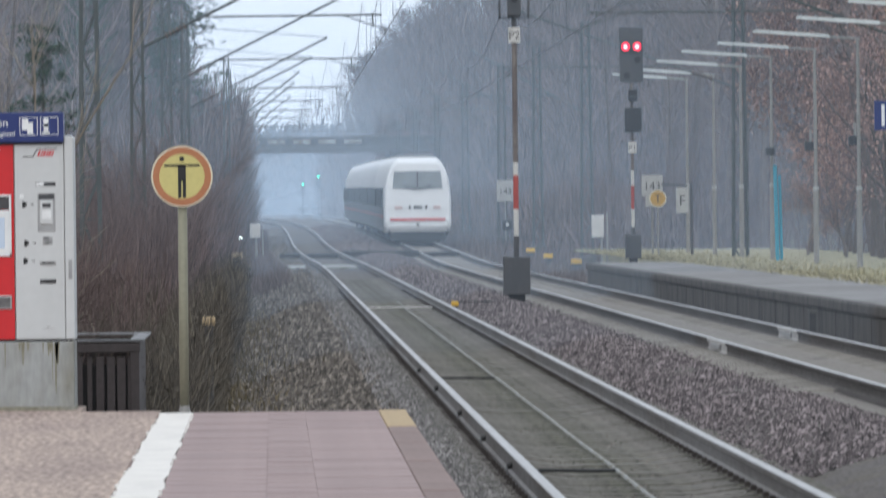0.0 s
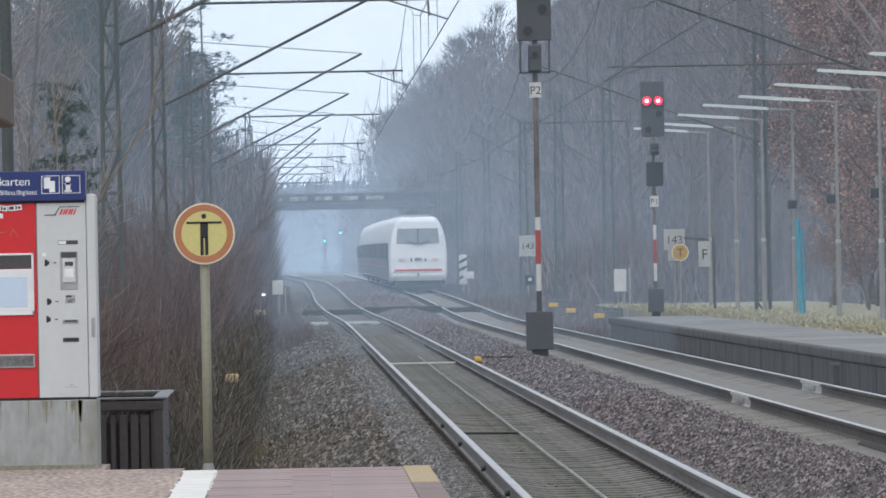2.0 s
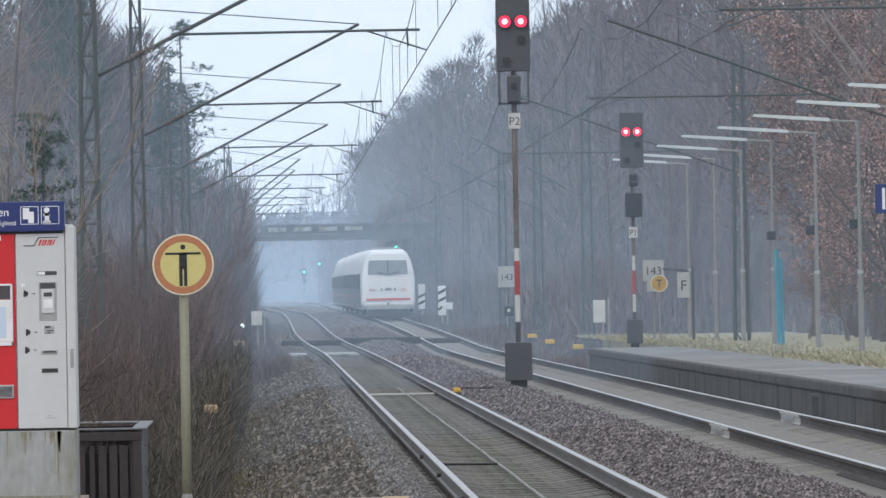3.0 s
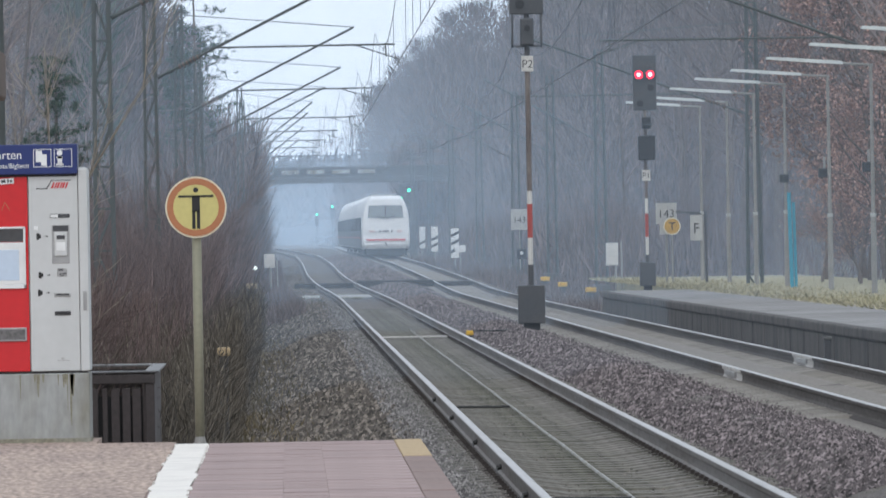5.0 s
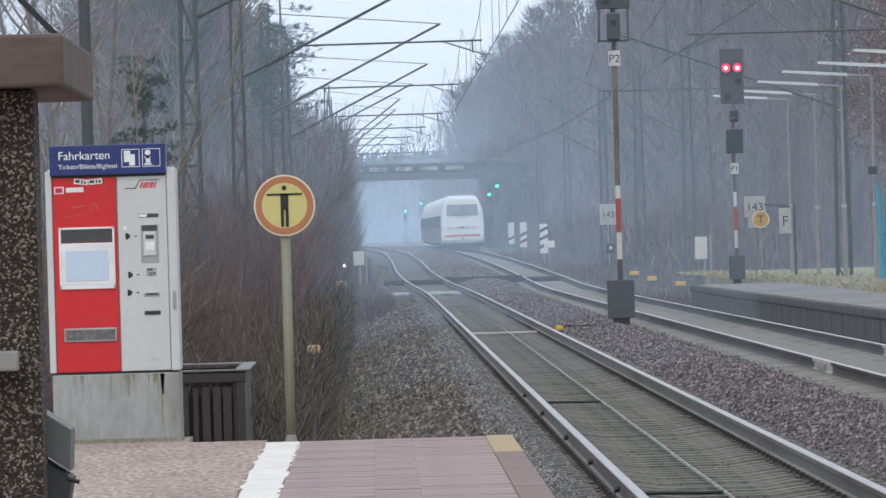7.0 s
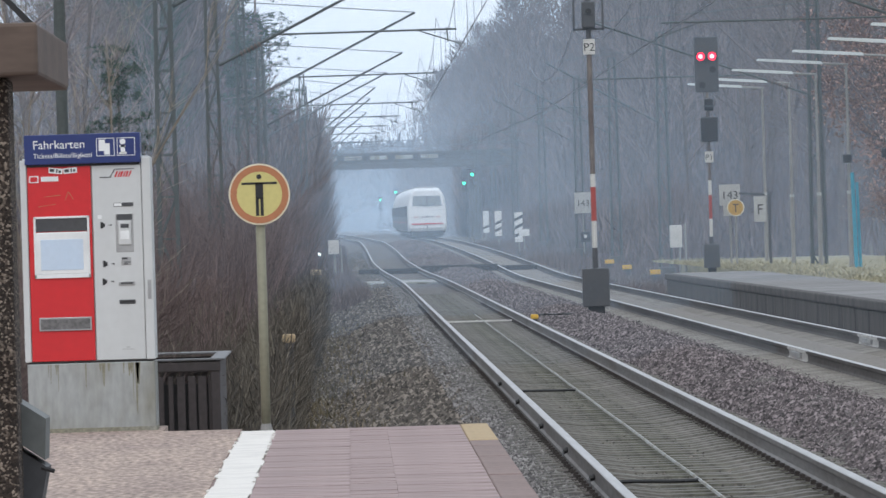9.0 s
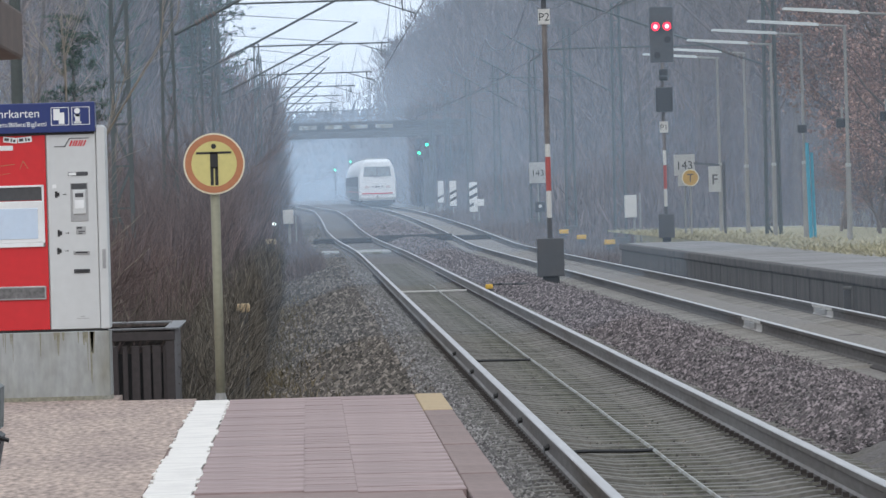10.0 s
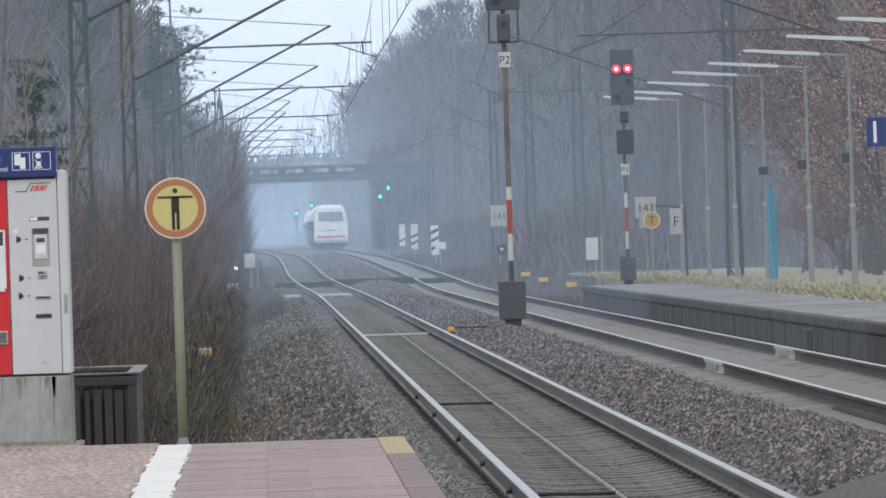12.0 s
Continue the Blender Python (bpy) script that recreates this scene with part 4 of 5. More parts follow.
lettering("T", 0.34, BLACK, o, 0, -0.027, -0.12, "CENTER")
part("post", Form().tube((0, 0.03, -1.8), (0, 0.03, 0.2), 0.025, n=8), GALV, o)
o = board("letter_board", "white board with a black letter hung from a dark arm", 12.0, 224, 1.98, 0.36, 0.75, "F", 0.42, post_to=None)
part("arm", Form().bar((-0.6, 0.03, 0.48), (0.15, 0.03, 0.42), 0.05, 0.06).tube((0.28, 0.03, -2.0), (0.28, 0.03, 0.5), 0.04, n=8), DARK, o)
h = board("kilometre_sign", "white kilometre board on the wire mast", 11.1, 365.4, 2.75, 0.82, 1.0, "143", 0.42, post_to=0.2)


def warning_board(x, y, stripes, low):
    o = thing("warning_board", "tall white board with black diagonal stripes", "sign", (x, y, rail_z(y) + 0.15 + low), "boards before the far signal")
    part("panel", Form().box(-0.21, 0.21, -0.02, 0.0, 0.2, 1.75, 0.004), WHITE, o)
    for k in range(stripes):
        z = 0.55 + k * 0.42
        part("stripe", Form().add([(-0.205, -0.024, z - 0.12), (0.205, -0.024, z + 0.08), (0.205, -0.024, z + 0.24), (-0.205, -0.024, z + 0.04)], [(0, 1, 2, 3)]), BLACK, o)
    part("post", Form().tube((0, 0.04, -0.5), (0, 0.04, 1.8), 0.04, n=8), GALV, o)


warning_board(8.74, 400, 3, -0.12)
warning_board(9.12, 475, 2, -0.1)
warning_board(9.68, 550, 1, -0.05)
board("white_plate", "blank white plate on a short post", 9.0, 399, rail_z(399) + 0.72, 0.55, 0.36, "", 0.1, WHITE, post_to=-0.3)
box = thing("switch_cabinet", "pale grey switch cabinet on a post", "cabinet", (10.82, 255, rail_z(255)))
part("body", Form().box(-0.2, 0.2, -0.15, 0.15, 0.8, 1.55, 0.02), MAST_WHITE, box)
part("leg", Form().tube((0.12, 0, -0.6), (0.12, 0, 0.82), 0.04, n=8), GALV, box)
part("side_post", Form().tube((0.32, 0.1, -0.6), (0.32, 0.1, 1.6), 0.035, n=8), GALV, box)
box = thing("switch_cabinet", "white cabinet on legs beside the track", "cabinet", (centre_1(300) - 2.55, 300, rail_z(300) - 0.3))
part("body", Form().box(-0.2, 0.22, -0.15, 0.15, 0.9, 1.45, 0.02), MAST_WHITE, box)
part("leg", Form().tube((0.05, 0, -0.3), (0.05, 0, 0.95), 0.05, n=8).tube((0.33, 0, -0.3), (0.3, 0, 1.2), 0.03, n=8), GALV, box)
part("lamp", Form().plate(-0.55, -0.02, 0.02, 0.9, 0.07, 16), LAMP_WHITE, box)
for x, y, w in ((3.42, 145, 0.14), (10.15, 302, 0.36), (10.05, 280, 0.34), (10.25, 259, 0.36), (13.5, 300, 0.34), (-0.98, 200, 0.3), (-0.66, 76, 0.13)):
    o = thing("yellow_box", "small yellow housing beside the rail", "trackside box", (x, y, rail_z(y) - (0.16 if x > 0 else -0.5)))
    part("body", Form().box(-w / 2, w / 2, -0.12, 0.12, 0.05, 0.09 + w * 0.34, 0.02), YELLOW if x > 0 else OCHRE, o)
    part("foot", Form().box(-w / 3, w / 3, -0.08, 0.08, -0.2 if x > 0 else -1.3, 0.06), DARK, o)
hose = thing("hose", "dark hose lying on the ballast", "hose", (3.5, 145, 0.0))
f = Form()
for k in range(10):
    f.tube((k * 0.09, 0.3 * math.sin(k), -0.03), ((k + 1) * 0.09, 0.3 * math.sin(k + 1), -0.03), 0.018, n=5)
part("hose", f, BLACK, hose)
o = thing("dwarf_signal", "small dwarf signal on a lattice stand", "signal", (10.55, 345, rail_z(345) - 0.4))
part("head", Form().box(-0.22, 0.22, -0.1, 0.1, 0.9, 1.35, 0.02), BLACK, o)
part("lens", Form().plate(0, -0.12, -0.1, 1.15, 0.08, 16), MAST_WHITE, o)
part("stand", Form().bar((-0.25, 0, -0.2), (-0.15, 0, 0.9), 0.05, 0.05).bar((0.25, 0, -0.2), (0.15, 0, 0.9), 0.05, 0.05).bar((-0.22, 0, 0.3), (0.22, 0, 0.3), 0.04, 0.04), DARK, o)


def far_signal(x, y, lamps, h, r, screen):
    o = thing("far_signal", "distant signal showing green lights", "signal", (x, y, rail_z(y) - 0.4))
    part("mast", Form().tube((0, 0.03, 0), (0, 0.03, h), 0.06, n=8), DARK, o)
    part("screen", Form().box(-screen, screen, 0.0, 0.06, h - 1.5, h + 0.15, 0.02), BLACK, o)
    for lx, lz in lamps:
        part("green_lamp", Form().plate(lx, -0.06, 0, lz, r, 20), LAMP_GREEN, o, "glowing green lamp")


far_signal(9.03, 585, ((-0.32, 4.47), (0.30, 5.1)), 5.45, 0.115, 0.45)
far_signal(4.47, 760, ((0.0, 4.5),), 4.8, 0.105, 0.2)
far_signal(3.22, 840, ((0.0, 3.95),), 4.2, 0.11, 0.2)


# ---- road bridge over the line ----
def road_bridge():
    y = 690
    o = thing("road_bridge", "dark road bridge with a railing across the line", "bridge", (0, y, rail_z(y)))
    part("deck", Form().box(-16, 26, 0, 9, 6.15, 7.0, 0.05), BRIDGE, o)
    part("girder", Form().box(-16, 26, -0.3, 0.3, 6.0, 6.55, 0.05), BRIDGE, o)
    part("parapet", Form().box(-16, 26, -0.1, 0.15, 7.0, 7.5, 0.03), BRIDGE, o)
    part("handrail", Form().bar((-16, 0, 8.5), (26, 0, 8.5), 0.08, 0.08).bar((-16, 0, 8.0), (26, 0, 8.0), 0.05, 0.05), DARK, o)
    for k in range(18):
        part("rail_post", Form().bar((-15 + k * 2.3, 0, 7.4), (-15 + k * 2.3, 0, 8.5), 0.08, 0.08), DARK, o)
    for k in range(9):
        part("pale_panel", Form().box(-12 + k * 2.3, -10.4 + k * 2.3, -0.14, -0.08, 6.85, 7.2), CONCRETE, o)
    part("pier", Form().box(10.6, 11.8, 0.5, 8.5, -1, 6.2, 0.1), BRIDGE, o)
    part("pier", Form().box(-7.2, -6.0, 0.5, 8.5, -1, 6.2, 0.1), BRIDGE, o)
    part("embankment", Form().prism([(12, -1), (60, -1), (60, 6.5), (22, 6.5)], 0, 9), EARTH, o)
    part("embankment", Form().prism([(-60, -1), (-8, -1), (-14, 6.5), (-60, 6.5)], 0, 9), EARTH, o)


road_bridge()


# ---- woods ----
def grow(f, rng, p, d, length, r, level, spec, n):
    """One branch in bent pieces, with its side branches."""
    steps, kids, spread, shrink, lift = spec[level]
    q, pts = p.copy(), [(p.copy(), r)]
    for k in range(steps):
        d = (d + Vector((rng.gauss(0, 0.13), rng.gauss(0, 0.13), rng.gauss(0, 0.08) + lift))).normalized()
        q2 = q + d * (length / steps)
        r2 = r * (1 - 0.75 * (k + 1) / steps)
        f.tube(q, q2, r * (1 - 0.75 * k / steps), max(r2, 0.0025), n=max(3, n - level * 2), caps=False)
        q = q2
        pts.append((q.copy(), r2, d.copy()))
    if level + 1 < len(spec):
        for k in range(kids):
            s = rng.uniform(0.25 if level else 0.22, 1.0)
            i = min(steps - 1, int(s * steps))
            a, b = pts[i][0], pts[i + 1][0]
            base = a + (b - a) * (s * steps - i)
            dd = pts[i + 1][2]
            side = dd.orthogonal().normalized()
            side.rotate(Matrix.Rotation(rng.uniform(0, 2 * math.pi), 3, dd))
            nd = (dd * math.cos(spread) + side * math.sin(spread)).normalized()
            grow(f, rng, base, nd, length * shrink * rng.uniform(0.6, 1.15) * (1.15 - 0.55 * s), max(r * (1 - 0.75 * s) * 0.55, 0.0035), level + 1, spec, n)


def bare_tree(seed, h):
    rng = random.Random(seed)
    o = thing("bare_tree", "bare leafless winter tree with fine grey-brown twigs", "tree", (0, 0, 0), "trees of the wood")
    trunk, crown = Form(), Form()
    spec = [(7, 20, 0.75, 0.40, 0.02), (4, 7, 0.7, 0.45, 0.06), (3, 6, 0.7, 0.5, 0.05), (2, 0, 0.6, 0.5, 0.03)]
    q, d = Vector((0, 0, -0.4)), Vector((rng.gauss(0, 0.04), rng.gauss(0, 0.04), 1)).normalized()
    r = h * 0.0095
    pts = [q.copy()]
    for k in range(8):
        d = (d + Vector((rng.gauss(0, 0.04), rng.gauss(0, 0.04), 0.08))).normalized()
        q2 = q + d * ((h + 0.4) / 8)
        trunk.tube(q, q2, r * (1 - 0.9 * k / 8), r * (1 - 0.9 * (k + 1) / 8) + 0.005, n=8, caps=False)
        q = q2
        pts.append(q.copy())
    for k in range(24):
        s = rng.uniform(0.28, 0.99)
        i = int(s * 8)
        base = pts[i].lerp(pts[min(8, i + 1)], s * 8 - i)
        a = rng.uniform(0, 2 * math.pi)
        nd = Vector((math.cos(a), math.sin(a), rng.uniform(0.5, 1.3))).normalized()
        grow(crown, rng, base, nd, h * 0.34 * (1.2 - 0.8 * s) * rng.uniform(0.7, 1.1), r * (1 - 0.85 * s) * 0.5, 1, spec, 8)
    part("trunk", trunk, BARK, o), part("crown", crown, TWIG, o)
    return o


def shrub(seed, h):
    rng = random.Random(seed)
    o = thing("bare_shrub", "bare tangled shrub with thin brown stems", "shrub", (0, 0, 0), "shrubs beside the line")
    spec = [(6, 16, 0.5, 0.45, 0.04), (4, 8, 0.6, 0.5, 0.04), (2, 0, 0.5, 0.5, 0.04)]
    for s in range(13):
        f = Form()
        a = rng.uniform(0, 2 * math.pi)
        b = Vector((math.cos(a) * rng.uniform(0, 0.8), math.sin(a) * rng.uniform(0, 0.8), -0.1))
        nd = Vector((math.cos(a) * 0.2, math.sin(a) * 0.2, 1)).normalized()
        grow(f, rng, b, nd, h * rng.uniform(0.55, 1.0), 0.007 + 0.002 * h, 0, spec, 5)
        part("stem", f, SHRUB_TWIG, o)
    return o


def pine(seed, h):
    rng = random.Random(seed)
    o = thing("pine_tree", "dark green pine with an uneven open crown", "tree", (0, 0, 0), "pines in the wood")
    trunk, limbs, crown = Form(), Form(), Form()
    trunk.tube((0, 0, -0.4), (0, 0, h * 0.5), h * 0.011, h * 0.008, 9, False).tube((0, 0, h * 0.5), (0.1, 0, h), h * 0.008, 0.02, 9, False)
    for k in range(46):
        s = rng.uniform(0.3, 1.0)
        a = rng.uniform(0, 2 * math.pi)
        ln = h * 0.17 * (1.25 - s) * rng.uniform(0.6, 1.3)
        p = Vector((0, 0, h * s))
        q = p + Vector((math.cos(a) * ln, math.sin(a) * ln, ln * rng.uniform(-0.1, 0.35)))
        limbs.tube(p, q, 0.05 * (1.2 - s), 0.015, 5, False)
        for j in range(16):
            c = p.lerp(q, rng.uniform(0.35, 1.1)) + Vector((rng.gauss(0, 0.22), rng.gauss(0, 0.22), rng.gauss(0, 0.12)))
            for i in range(13):
                e = Vector((rng.gauss(0, 1), rng.gauss(0, 1), rng.gauss(0.25, 0.7))).normalized() * rng.uniform(0.09, 0.2)
                u = e.orthogonal().normalized() * 0.014
                crown.add([c - u, c + u, c + e + u * 0.4, c + e - u * 0.4], [(0, 1, 2, 3)])
    part("trunk", trunk, BARK, o), part("limbs", limbs, BARK, o), part("crown", crown, NEEDLES, o, "dark green needle clumps")
    return o


def beech(seed, h):
    """A young beech that keeps its dry brown leaves."""
    rng = random.Random(seed)
    o = thing("beech_tree", "young beech tree keeping its dry russet leaves", "tree", (0, 0, 0), "beeches behind the far platform")
    f, leaves = Form(), Form()
    spec = [(6, 22, 0.8, 0.42, 0.03), (4, 6, 0.7, 0.5, 0.04), (3, 0, 0.6, 0.5, 0.03)]
    grow(f, rng, Vector((0, 0, -0.3)), Vector((0, 0, 1)), h, h * 0.011, 0, spec, 8)
    step = max(1, len(f.v) // 2000)
    for v in f.v[::step]:
        if v[2] < h * 0.16:
            continue
        for j in range(3):
            c = Vector(v) + Vector((rng.gauss(0, 0.13), rng.gauss(0, 0.13), rng.gauss(-0.03, 0.13)))
            e = Vector((rng.gauss(0, 1), rng.gauss(0, 1), rng.gauss(-0.3, 0.8))).normalized() * rng.uniform(0.06, 0.12)
            u = e.orthogonal().normalized() * rng.uniform(0.025, 0.045)
            leaves.add([c, c + e * 0.5 + u, c + e, c + e * 0.5 - u], [(0, 1, 2, 3)])
    part("branches", f, BARK, o), part("leaves", leaves, BROWN_LEAVES, o, "dry russet leaves")
    return o


rng = random.Random(11)
trees = [bare_tree(s, h) for s, h in ((1, 15), (2, 17), (3, 19), (4, 14), (5, 20), (6, 16))]
SLOTS = {}


def plant(makers, key, x, y, scale, up=0.0):
    """Moves the first of each kind to its place, then copies it."""
    o = makers[key % len(makers)]
    m = pose(x, y, ground_z(x, y) + up, 0, 0, rng.uniform(0, 360)) @ Matrix.Diagonal((scale, scale, scale, 1))
    if o.name not in SLOTS:
        SLOTS[o.name] = 1
        o.matrix_basis = m
        return o
    c = copy_thing(o, m)
    c.matrix_basis = m
    return c


# right-hand wood
for k in range(150):
    y = 150 + 850 * (k / 150) ** 1.25 + rng.uniform(-4, 4)
    x = centre_2(y) + 9.5 + abs(rng.gauss(0, 1)) * (3.0 + y * 0.022)
    if 680 < y < 704:
        continue
    plant(trees, k, x, y, rng.uniform(0.75, 1.15))
# left-hand wood
for k in range(120):
    y = 225 + 775 * (k / 120) ** 1.15 + rng.uniform(-4, 4)
    x = centre_1(y) - 7.2 - min(y, 400) * 0.009 - abs(rng.gauss(0, 1)) * (1.0 + y * 0.016)
    if 680 < y < 704:
        continue
    plant(trees, k + 3, x, y, rng.uniform(0.6, 0.95))
pines = [pine(21, 13), pine(22, 15), pine(23, 11)]
for k, (x, y, s) in enumerate(((-4.5, 150, 0.47), (-3.9, 335, 0.95), (-4.9, 352, 1.0), (-5.0, 385, 0.9), (-6, 440, 1.0), (-7, 520, 1.0), (-9, 620, 1.1), (-12, 800, 1.1))):
    plant(pines, k, x, y, s)
beeches = [beech(31, 7.5), beech(32, 9)]
for k, (x, y, s) in enumerate(((16.0, 214, 0.95), (16.3, 205, 0.95), (16.9, 222, 1.1), (15.9, 194, 1.0), (17.6, 232, 1.15), (16.2, 184, 1.05), (15.3, 219, 0.6), (16.5, 175, 1.1), (15.6, 166, 1.0), (15.4, 205, 0.55))):
    plant(beeches, k, x, y, s)
shrubs = [shrub(s, h) for s, h in ((41, 2.6), (42, 3.4), (43, 2.2), (44, 4.0))]
for k in range(130):
    y = 51 + 330 * (k / 130) ** 1.6 + rng.uniform(-0.8, 0.8)
    x = centre_1(y) - 4.2 - min(1.0, y / 250) * 0.8 - abs(rng.gauss(0, 1)) * (0.8 + y * 0.008)
    plant(shrubs, k, x, y, rng.uniform(0.45, 0.72) if y < 110 else rng.uniform(0.6, 1.05))
for k in range(40):
    y = 250 + rng.uniform(0, 500)
    plant(shrubs, k, centre_2(y) + 7.5 + abs(rng.gauss(0, 2.5)), y, rng.uniform(0.7, 1.2))


def thicket(name, count, x_of, y0, y1, top, label, thick=1.0, reach=1.0, steep=None, mat=None):
    f = Form()
    r = random.Random(len(name) + count)
    for k in range(count):
        y = y0 + (y1 - y0) * r.random() ** 1.3
        x = x_of(r, y)
        z = ground_z(x, y) + top * (min(1.0, 0.25 + y / 300) if steep is None else min(1.0, max(0.28, (y - steep) / 330))) * r.random() ** 1.5
        near = min(1.0, y / 330)
        e = Vector((r.gauss(0, 0.35), r.gauss(0, 0.4), 1)).normalized() * r.uniform(0.3, 0.6 + 2.2 * near) * reach
        w = r.uniform(0.008, 0.05) * near * near * thick + r.uniform(0.0012, 0.003)
        a = Vector((w, 0, 0))
        p = Vector((x, y, z))
        f.add([p - a, p + a, p + e], [(0, 1, 2)])
    structure(name, f, mat or THICKET, label, "thicket", kind="stuff")


thicket("woods_beyond", 60000, lambda r, y: r.uniform(-75, 45), 1060, 1350, 12, "grey woods in the mist beyond the bridge", 9.0)


def crowns(name, count, spots, label, mat=THICKET):
    """Tree tops as clumps of fine twigs that fan upwards and outwards."""
    f = Form()
    r = random.Random(count)
    for x, y, h, w in spots:
        base = ground_z(x, y)
        for k in range(count):
            a, s = r.uniform(0, 2 * math.pi), r.random() ** 0.6
            q = r.random() ** 0.7
            z = h * (0.12 + 0.86 * q)
            wide = w * math.sqrt(max(0.03, 1 - (q * 1.02 - 0.35) ** 2 / 0.46)) * s
            p = Vector((x + math.cos(a) * wide, y + math.sin(a) * wide, base + z))
            e = Vector((math.cos(a) * s * 0.6 + r.gauss(0, 0.3), r.gauss(0, 0.3), r.uniform(0.4, 1.2))).normalized() * r.uniform(0.5, 1.6)
            t = e.cross(Vector((0, 1, 0)))
            t = t.normalized() * r.uniform(0.012, 0.055)
            f.add([p - t, p + t, p + e], [(0, 1, 2)])
    structure(name, f, mat, label, "thicket", kind="stuff")


thicket("bridge_thicket", 26000, lambda r, y: centre_2(y) + 4.6 + abs(r.gauss(0, 1)) * 4.5, 700, 1040, 9, "dark hazy thicket beyond the bridge", 2.0)
cr = random.Random(8)
spots = []
for k in range(46):
    y = 720 + 330 * k / 46
    x = centre_2(y) + 8.5 + abs(cr.gauss(0, 1)) * 5
    spots.append((x, y, min(27.0, 15 + (x - centre_2(y) - 5) * 1.3) * cr.uniform(0.85, 1.05), cr.uniform(2.6, 4.2)))
for k in range(36):
    y = 420 + 255 * k / 36
    x = centre_2(y) + 10.5 + abs(cr.gauss(0, 1)) * 5
    spots.append((x, y, min(22.0, 11 + (x - centre_2(y) - 7) * 1.2) * cr.uniform(0.85, 1.05), cr.uniform(2.4, 3.6)))
left_spots, left_pines = [], []
for k in range(40):
    y = 340 + 350 * k / 40
    x = centre_1(y) - 8.3 - abs(cr.gauss(0, 1)) * (2.5 + y * 0.006)
    (left_pines if k % 3 == 0 else left_spots).append((x, y, cr.uniform(13.5, 18), cr.uniform(1.9, 3.0)))
crowns("left_crowns", 1300, left_spots, "hazy crowns of bare trees beside the line")
crowns("left_pine_crowns", 1500, left_pines, "hazy dark green pine crowns beside the line", HAZY_GREEN)
crowns("far_crowns", 1100, spots, "hazy crowns of bare trees beside the far line")
thicket("scrub_right", 26000, lambda r, y: centre_2(y) + 5.2 + abs(r.gauss(0, 1)) * 3.0 + (9 if y < 265 else 0), 205, 640, 1.7, "low brown scrub beyond the far platform", 1.0, 0.6)
thicket("thicket_far", 60000, lambda r, y: centre_2(y) + 8.5 + abs(r.gauss(0, 1)) * (4 + y * 0.012), 380, 1150, 16, "hazy mass of far bare tree tops")
thicket("thicket_right", 105000, lambda r, y: centre_2(y) + 10 + abs(r.gauss(0, 1)) * (6 + y * 0.03), 190, 1050, 17, "dense hazy mass of bare twigs in the wood", 0.75, 0.6)
thicket("thicket_left", 70000, lambda r, y: centre_1(y) - 4.6 - abs(r.gauss(0, 1)) * (2 + y * 0.02), 185, 1000, 9.5, "dense tangle of bare twigs along the line", 0.8, 0.8, 130)
thicket("scrub_left", 12000, lambda r, y: centre_1(y) - 1.9 - abs(r.gauss(0, 1)) * 1.2, 215, 460, 0.3, "low brown scrub beside the track", 0.6, 0.2)
thicket("scrub_low", 14000, lambda r, y: centre_2(y) + 1.9 + r.random() * 5, 205, 520, 0.2, "low brown scrub beside the second track", 0.6, 0.2)
thicket("trackside_thicket", 26000, lambda r, y: centre_1(y) - 2.9 - abs(r.gauss(0, 1)) * 1.6, 330, 820, 6.5, "dark hazy thicket close beside the far track")
thicket("undergrowth", 40000, lambda r, y: centre_1(y) - 3.7 - abs(r.gauss(0, 1)) * (1 + y * 0.006), 50, 300, 2.2, "low brown undergrowth beside the line", mat=NEAR_TWIGS)



def bank_scrub():
    """Dark tangle hanging over the ditch beside the shoulder."""
    f = Form()
    r = random.Random(61)
    for k in range(36000):
        y = 51 * (190 / 51) ** r.random()
        x = centre_1(y) - 2.95 - abs(r.gauss(0, 1)) * (0.55 + y * 0.004)
        hump = 1.25 + 0.55 * noise.noise((y * 0.16, 0.0, 5.0)) + 0.35 * noise.noise((y * 0.6, x, 2.0))
        z = ground_z(x, y) + hump * r.random() ** 1.1
        e = Vector((r.gauss(0.08, 0.4), r.gauss(0, 0.4), r.uniform(0.2, 1.2))).normalized() * r.uniform(0.12, 0.45)
        w = r.uniform(0.0014, 0.0045) * (0.5 + y / 110)
        p, a = Vector((x, y, z)), Vector((w, 0, 0))
        f.add([p - a, p + a, p + e], [(0, 1, 2)])
    structure("bank_scrub", f, DARK_SCRUB, "dark tangled scrub overhanging the ditch beside the track", "thicket", kind="stuff")


bank_scrub()


def hazel(seed, h):
    """Tall shrub of pale arching stems."""
    r = random.Random(seed)
    o = thing("hazel_shrub", "tall bare shrub with pale arching stems", "shrub", (0, 0, 0), "pale shrubs at the platform end")
    spec = [(8, 9, 0.5, 0.3, 0.07), (5, 4, 0.6, 0.4, 0.03), (3, 0, 0.5, 0.5, 0.02)]
    for k in range(11):
        f = Form()
        a = r.uniform(0, 2 * math.pi)
        lean = r.uniform(0.05, 0.32)
        grow(f, r, Vector((math.cos(a) * 0.2, math.sin(a) * 0.2, -0.2)), Vector((math.cos(a) * lean, math.sin(a) * lean, 1)).normalized(), h * r.uniform(0.6, 1.0), 0.014, 0, spec, 6)
        part("stem", f, PALE_TWIG, o)
    return o


hazels = [hazel(71, 4.8), hazel(72, 3.6)]
for k, (x, y, sc) in enumerate(((-2.8, 63, 1.0), (-3.2, 72, 1.05), (-3.5, 84, 1.1), (15.6, 150, 1.25), (16.2, 143, 1.3))):
    plant(hazels, k, x, y, sc)

